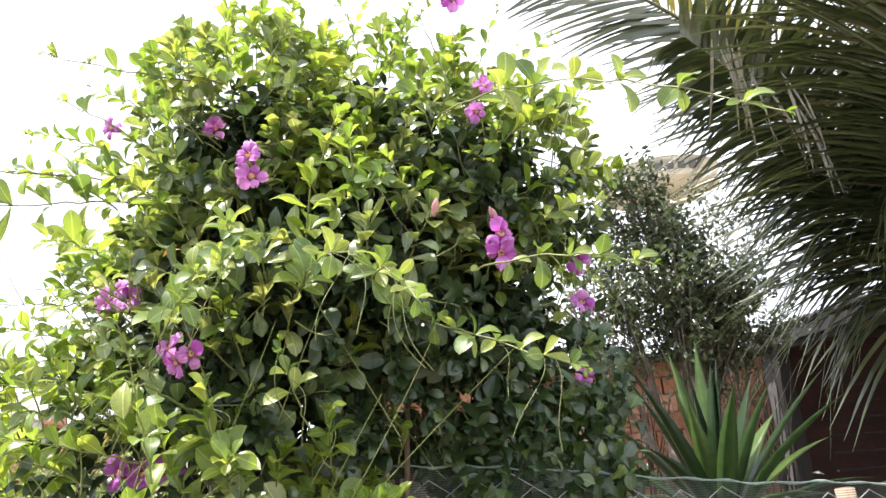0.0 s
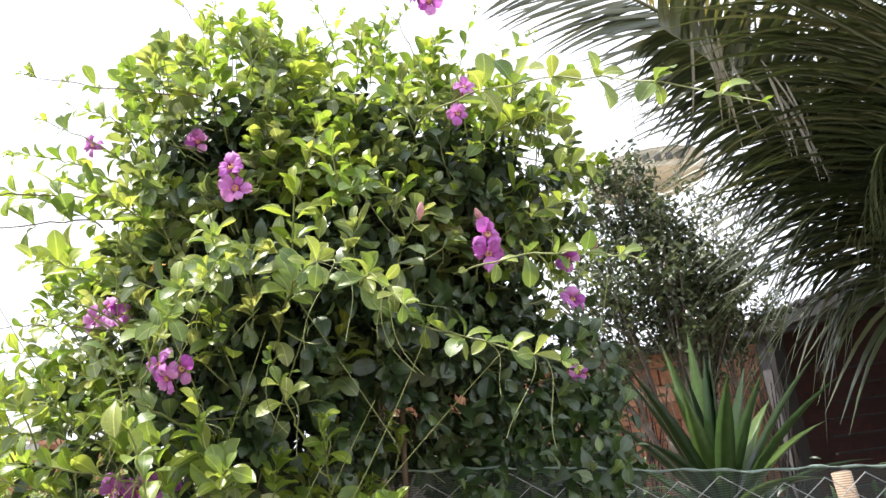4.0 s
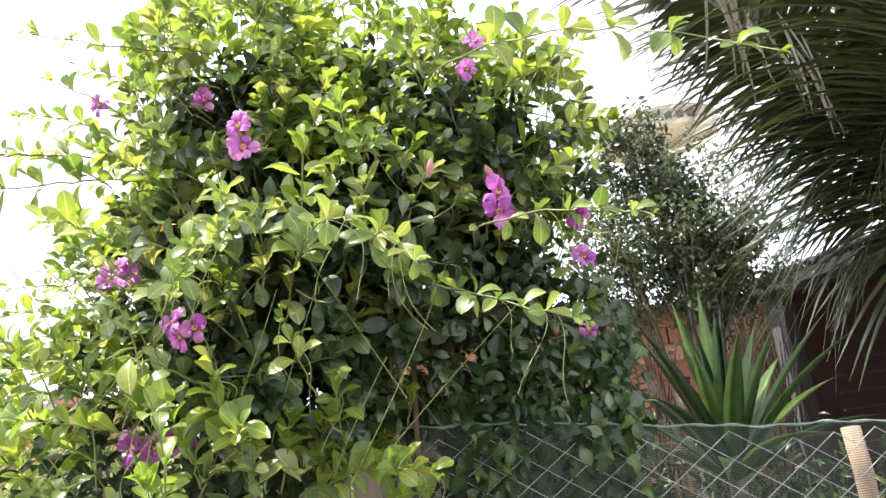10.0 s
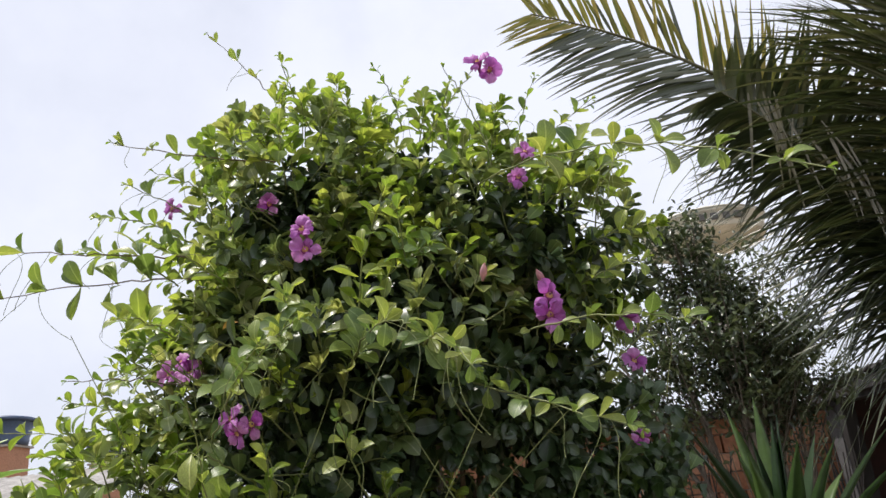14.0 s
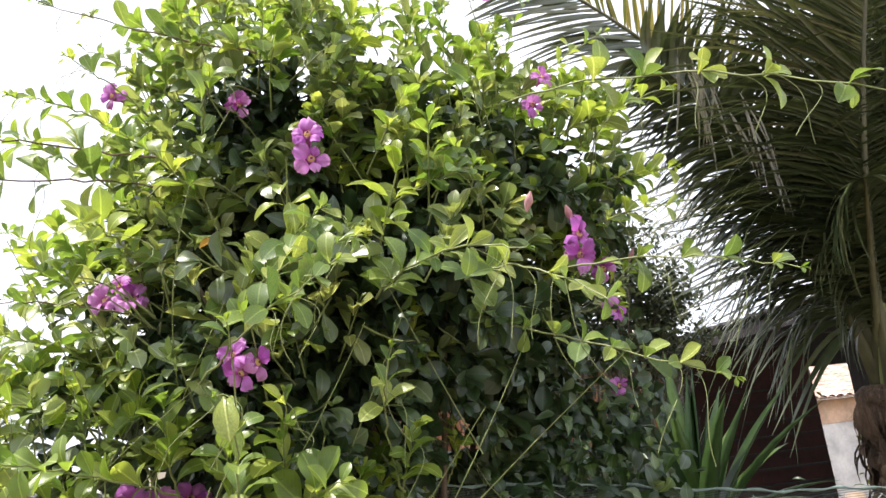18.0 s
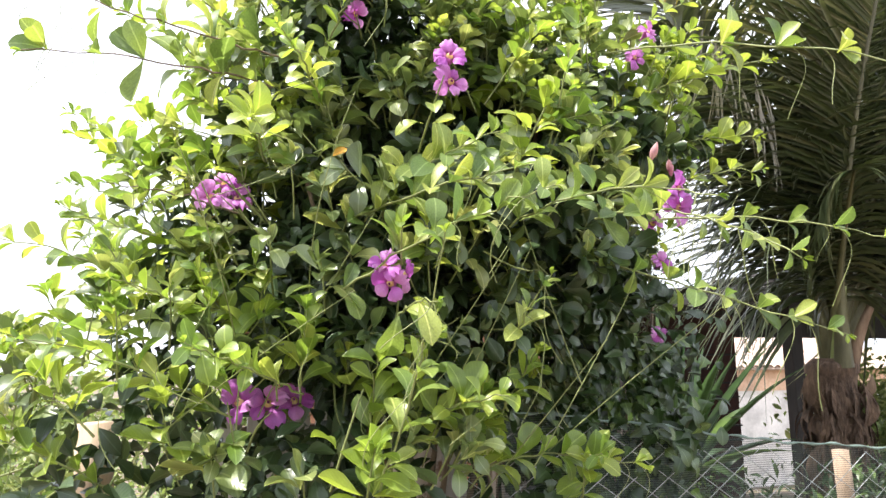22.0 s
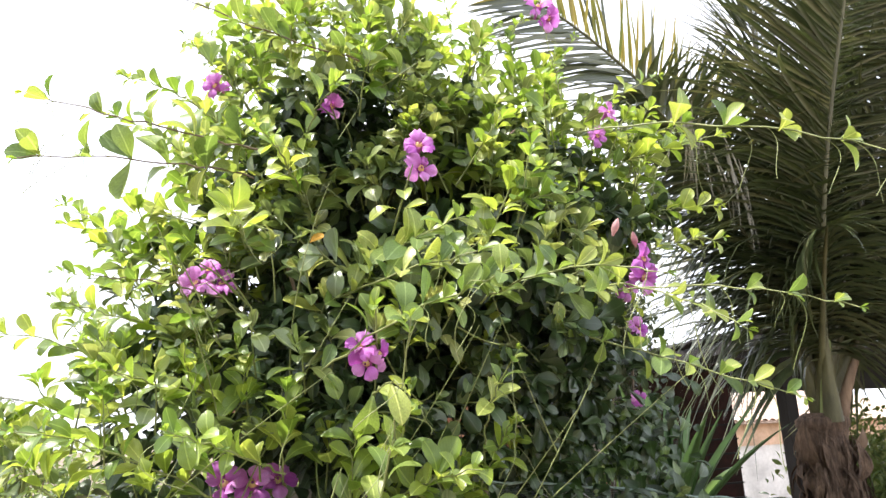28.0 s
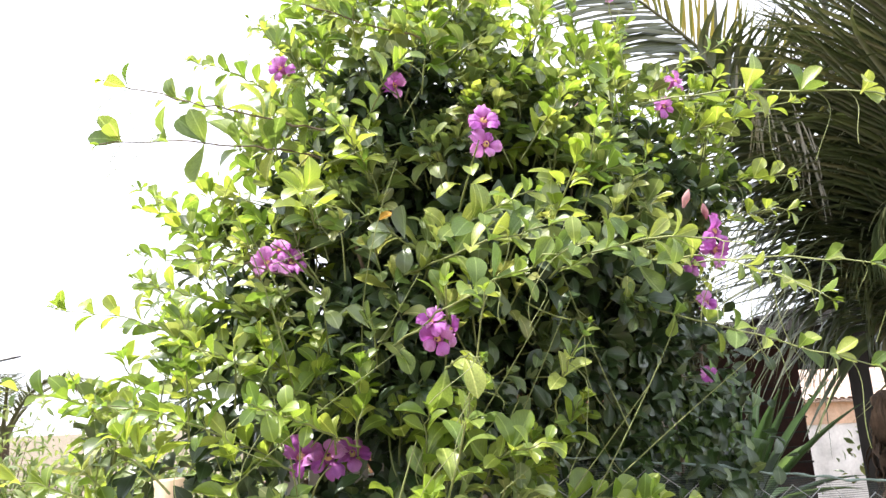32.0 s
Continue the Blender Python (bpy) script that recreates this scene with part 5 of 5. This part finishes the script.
for gx in (HX0, HX1):
    bm = bmesh.new()
    vs = [bm.verts.new(p) for p in ((gx, HY, 1.5), (gx, HY + 5, 1.5), (gx, HY + 5, 1.5 + 5 * math.tan(radians(SLOPE))))]
    bm.faces.new(vs)
    part("gable", bm, PEACH, house, smooth=False)
bm = bmesh.new()
sl = math.tan(radians(SLOPE))
vs = [bm.verts.new(p) for p in ((HX0 - 0.3, HY - 0.35, 1.53), (HX1 + 0.3, HY - 0.35, 1.53), (HX1 + 0.3, HY + 5.3, 1.53 + 5.65 * sl), (HX0 - 0.3, HY + 5.3, 1.53 + 5.65 * sl))]
bm.faces.new(vs)
part("roof_bed", bm, TILE, house, smooth=False)

# ---- houses and tanks beyond the vine ----
left_house = thing("low_house", (-5.5, 9.5, 0), "low brick house with a grey fibre-cement roof edge", "house")
part("wall", box_bm((-10.5, 9.2, -0.3), (-5.2, 13.0, 2.10)), BRICK, left_house, "rough orange brick wall", False)
bm = bmesh.new()
n = 90
rows_ = []
for i in range(n + 1):
    x = -10.95 + 6.1 * i / n
    w = 0.025 * math.sin(i * 1.6)
    rows_.append([bm.verts.new((x, 8.9, 2.14 + w)), bm.verts.new((x, 13.2, 2.85 + w)), bm.verts.new((x, 13.2, 2.82 + w)), bm.verts.new((x, 8.9, 2.11 + w))])
for a, b in zip(rows_, rows_[1:]):
    for k in range(4):
        bm.faces.new((a[k], b[k], b[(k + 1) % 4], a[(k + 1) % 4]))
part("roof", bm, FIBRE_CEMENT, left_house, "grey corrugated fibre-cement roof")
part("fascia", box_bm((-10.8, 8.93, 1.98), (-4.9, 8.98, 2.09), 0.006), GREY_WOOD, left_house, "grey timber fascia", False)


def water_tank(centre, r, h, support, label, group="blue tanks"):
    t = thing("water_tank", (centre[0], centre[1], 0), label, "water tank", group)
    body = [(r * 0.78, 0.0), (r * 0.82, h * 0.2), (r * 0.80, h * 0.24), (r * 0.88, h * 0.45), (r * 0.86, h * 0.49), (r * 0.95, h * 0.74), (r * 0.97, h * 0.78)]
    part("body", lathe_bm(body, centre), TANK_BLUE, t)
    lid = [(r * 1.06, h * 0.78), (r * 1.08, h * 0.86), (r * 0.95, h * 0.92), (r * 0.55, h * 0.98), (r * 0.1, h * 1.0)]
    part("lid", lathe_bm(lid, centre), TANK_BLUE, t, "slightly domed blue lid")
    part("label", box_bm((centre[0] - r * 0.45, centre[1] - r * 0.93, centre[2] + h * 0.52), (centre[0] + r * 0.1, centre[1] - r * 0.90, centre[2] + h * 0.66)), MARK_WHITE, t, "white printed mark", False)
    tw = thing("tank_tower", (centre[0], centre[1], -1.3), "square orange brick tower under a water tank", "tower", "brick tank towers")
    s = r * 0.62
    part("shaft", box_bm((centre[0] - s, centre[1] - s, -1.3), (centre[0] + s, centre[1] + s, centre[2] - 0.06)), support, tw, smooth=False)
    part("slab", box_bm((centre[0] - s * 1.15, centre[1] - s * 1.15, centre[2] - 0.06), (centre[0] + s * 1.15, centre[1] + s * 1.15, centre[2] - 0.002)), MORTAR, tw, "thin concrete slab", False)


water_tank((-13.05, 19.0, 4.27), 0.70, 0.80, BRICK, "blue plastic water tank with a lid on a brick tower")
water_tank((-13.40, 25.0, 4.20), 0.62, 0.72, BRICK, "blue plastic water tank behind the houses")

tower = thing("water_tower", (7.70, 22.0, -1.3), "cream water tower tank with a shallow domed lid", "water tower")
part("column", lathe_bm([(0.4, 0), (0.35, 5.0), (0.35, 9.35)], (7.70, 22.0, -1.3)), MORTAR, tower)
part("tank", lathe_bm([(1.2, 0.45), (1.8, 0.62), (1.85, 0.66), (1.85, 1.1), (1.92, 1.12), (1.92, 1.2)], (7.70, 22.0, 8.05)), TANK_CREAM, tower, "cream tank drum")
part("lid", lathe_bm([(1.96, 0.0), (1.8, 0.10), (1.1, 0.20), (0.4, 0.25)], (7.70, 22.0, 9.25)), TANK_CREAM, tower)
for k in range(4):
    part("mark", box_bm((7.05 + k * 0.35, 20.10, 8.86), (7.05 + k * 0.35 + 0.2, 20.22, 9.06)), MARK_DARK, tower, "dark painted mark" if k == 0 else "", False)


# ---- plants at the sides ----
def shrub(base, centre, radii, count, size, label, material, template=LANCE, seed=11, name="shrub"):
    r = np.random.default_rng(seed)
    t = thing(name, base, label, "shrub")
    tubes, its = [], []
    for k in range(26):
        e = np.array(centre) + rnd_unit(r) * np.array(radii) * r.uniform(0.5, 1.0)
        a = np.array(base) + np.array((r.normal() * 0.1, r.normal() * 0.1, 0))
        pts = bezier(a, (a + e) / 2 + np.array((0, 0, 0.25)), e, 12)
        tubes.append((pts, list(np.linspace(0.010, 0.002, 12))))
        for _ in range(count // 26):
            o = pts[int(r.integers(4, 12))] + r.normal(size=3) * 0.10 * np.array(radii) * 2
            its.append((o, rnd_unit(r) + UP * 0.3, UP + r.normal(size=3) * 0.5, size * r.uniform(0.6, 1.3), 1.0))
    ob = link("branch_growth", tubes_mesh("branch_growth", tubes, 5), TWIG, t)
    ob["kind"] = "stuff"
    ob = link("foliage", leaves_mesh("foliage", template, its), material, t)
    ob["kind"] = "stuff"
    return t


shrub((-1.85, 3.3, 0), (-1.75, 3.3, 1.10), (0.60, 0.45, 0.50), 3200, 0.075, "light green thin-leaved shrub beyond the post", LEAF_SHRUB)
shrub((-1.0, 4.2, 0), (-1.0, 4.2, 0.95), (0.70, 0.5, 0.50), 2600, 0.08, "light green weedy shrub behind the vine", LEAF_SHRUB, LANCE, 12)
shrub((7.2, 6.6, 0), (7.3, 6.9, 0.95), (1.9, 0.5, 0.85), 17000, 0.10, "green shrub behind the palm", LEAF_SHRUB, SMALL, 13)
shrub((0.45, 3.2, 0), (0.38, 3.10, 1.05), (0.52, 0.22, 0.62), 7500, 0.07, "dark tangled undergrowth behind the net", LEAF_IVY, SMALL, 14)
shrub((2.0, 3.05, 0), (2.0, 3.05, 0.75), (0.85, 0.25, 0.50), 5200, 0.08, "dark undergrowth behind the net", LEAF_IVY, LANCE, 15)

shrub((1.35, 3.6, 0), (1.30, 3.6, 0.72), (0.65, 0.25, 0.50), 3200, 0.07, "dark weedy undergrowth below the small tree", LEAF_IVY, LANCE, 16)

banana = thing("broad_leaved_plant", (-2.62, 3.05, 0), "broad-leaved green plant with upright paddle leaves", "plant")
BZ = 1.55
BLADE = mesh_np("blade", PADDLE[0], PADDLE[1], PADDLE[2])
BLADE.materials.append(LEAF_BANANA)
for k in range(13):
    q = k * 2.4
    up = 1.0 - k / 15
    d = np.array((math.cos(q) * (0.9 - 0.6 * up), math.sin(q) * (0.9 - 0.6 * up), 0.2 + up))
    o = np.array((-2.62 + 0.04 * math.cos(q), 3.05 + 0.04 * math.sin(q), BZ))
    lf = link("leaf", BLADE, None, banana)
    lf.matrix_basis = leaf_matrix(o, d, np.array((-math.cos(q), -math.sin(q), 0.8)), 0.46 + 0.16 * rng.random(), 0.72)
link("stalk", tubes_mesh("stalk", [([(-2.62, 3.05, 0), (-2.61, 3.05, 0.7), (-2.62, 3.05, BZ + 0.05)], [0.05, 0.045, 0.035])], 10), STEM, banana)

for k, (x, y, z, rx, rz) in enumerate(((-3.4, 7.0, 1.15, 0.9, 0.75), (-2.2, 7.6, 1.05, 0.9, 0.7), (-4.6, 7.6, 1.25, 0.9, 0.8), (-0.9, 7.4, 1.0, 0.8, 0.7))):
    shrub((x, y, 0), (x, y, z), (rx, 0.6, rz), 3600, 0.10, "light green garden shrub in front of the houses", LEAF_SHRUB, SMALL if k % 2 else LANCE, 20 + k)

far_palm = thing("garden_palm", (-3.6, 8.6, 0), "small feathery palm among the garden shrubs", "palm tree")
link("trunk", tubes_mesh("trunk", [([(-3.6, 8.6, 0), (-3.58, 8.6, 0.8), (-3.6, 8.6, 1.5)], [0.10, 0.08, 0.07])], 10), FIBRE, far_palm)
for k in range(8):
    q = k * 0.785 + 0.3
    u = np.array((math.cos(q), math.sin(q), 0))
    o = np.array((-3.6, 8.6, 1.45))
    frond((o, o + u * 0.15 + UP * 0.55, o + u * 0.55 + UP * 0.85, o + u * 1.05 + UP * 0.6), np.cross(u, UP), 34, 0.34, (0.3, 0.2), 0.6, 0.2, owner=far_palm, width=0.02)
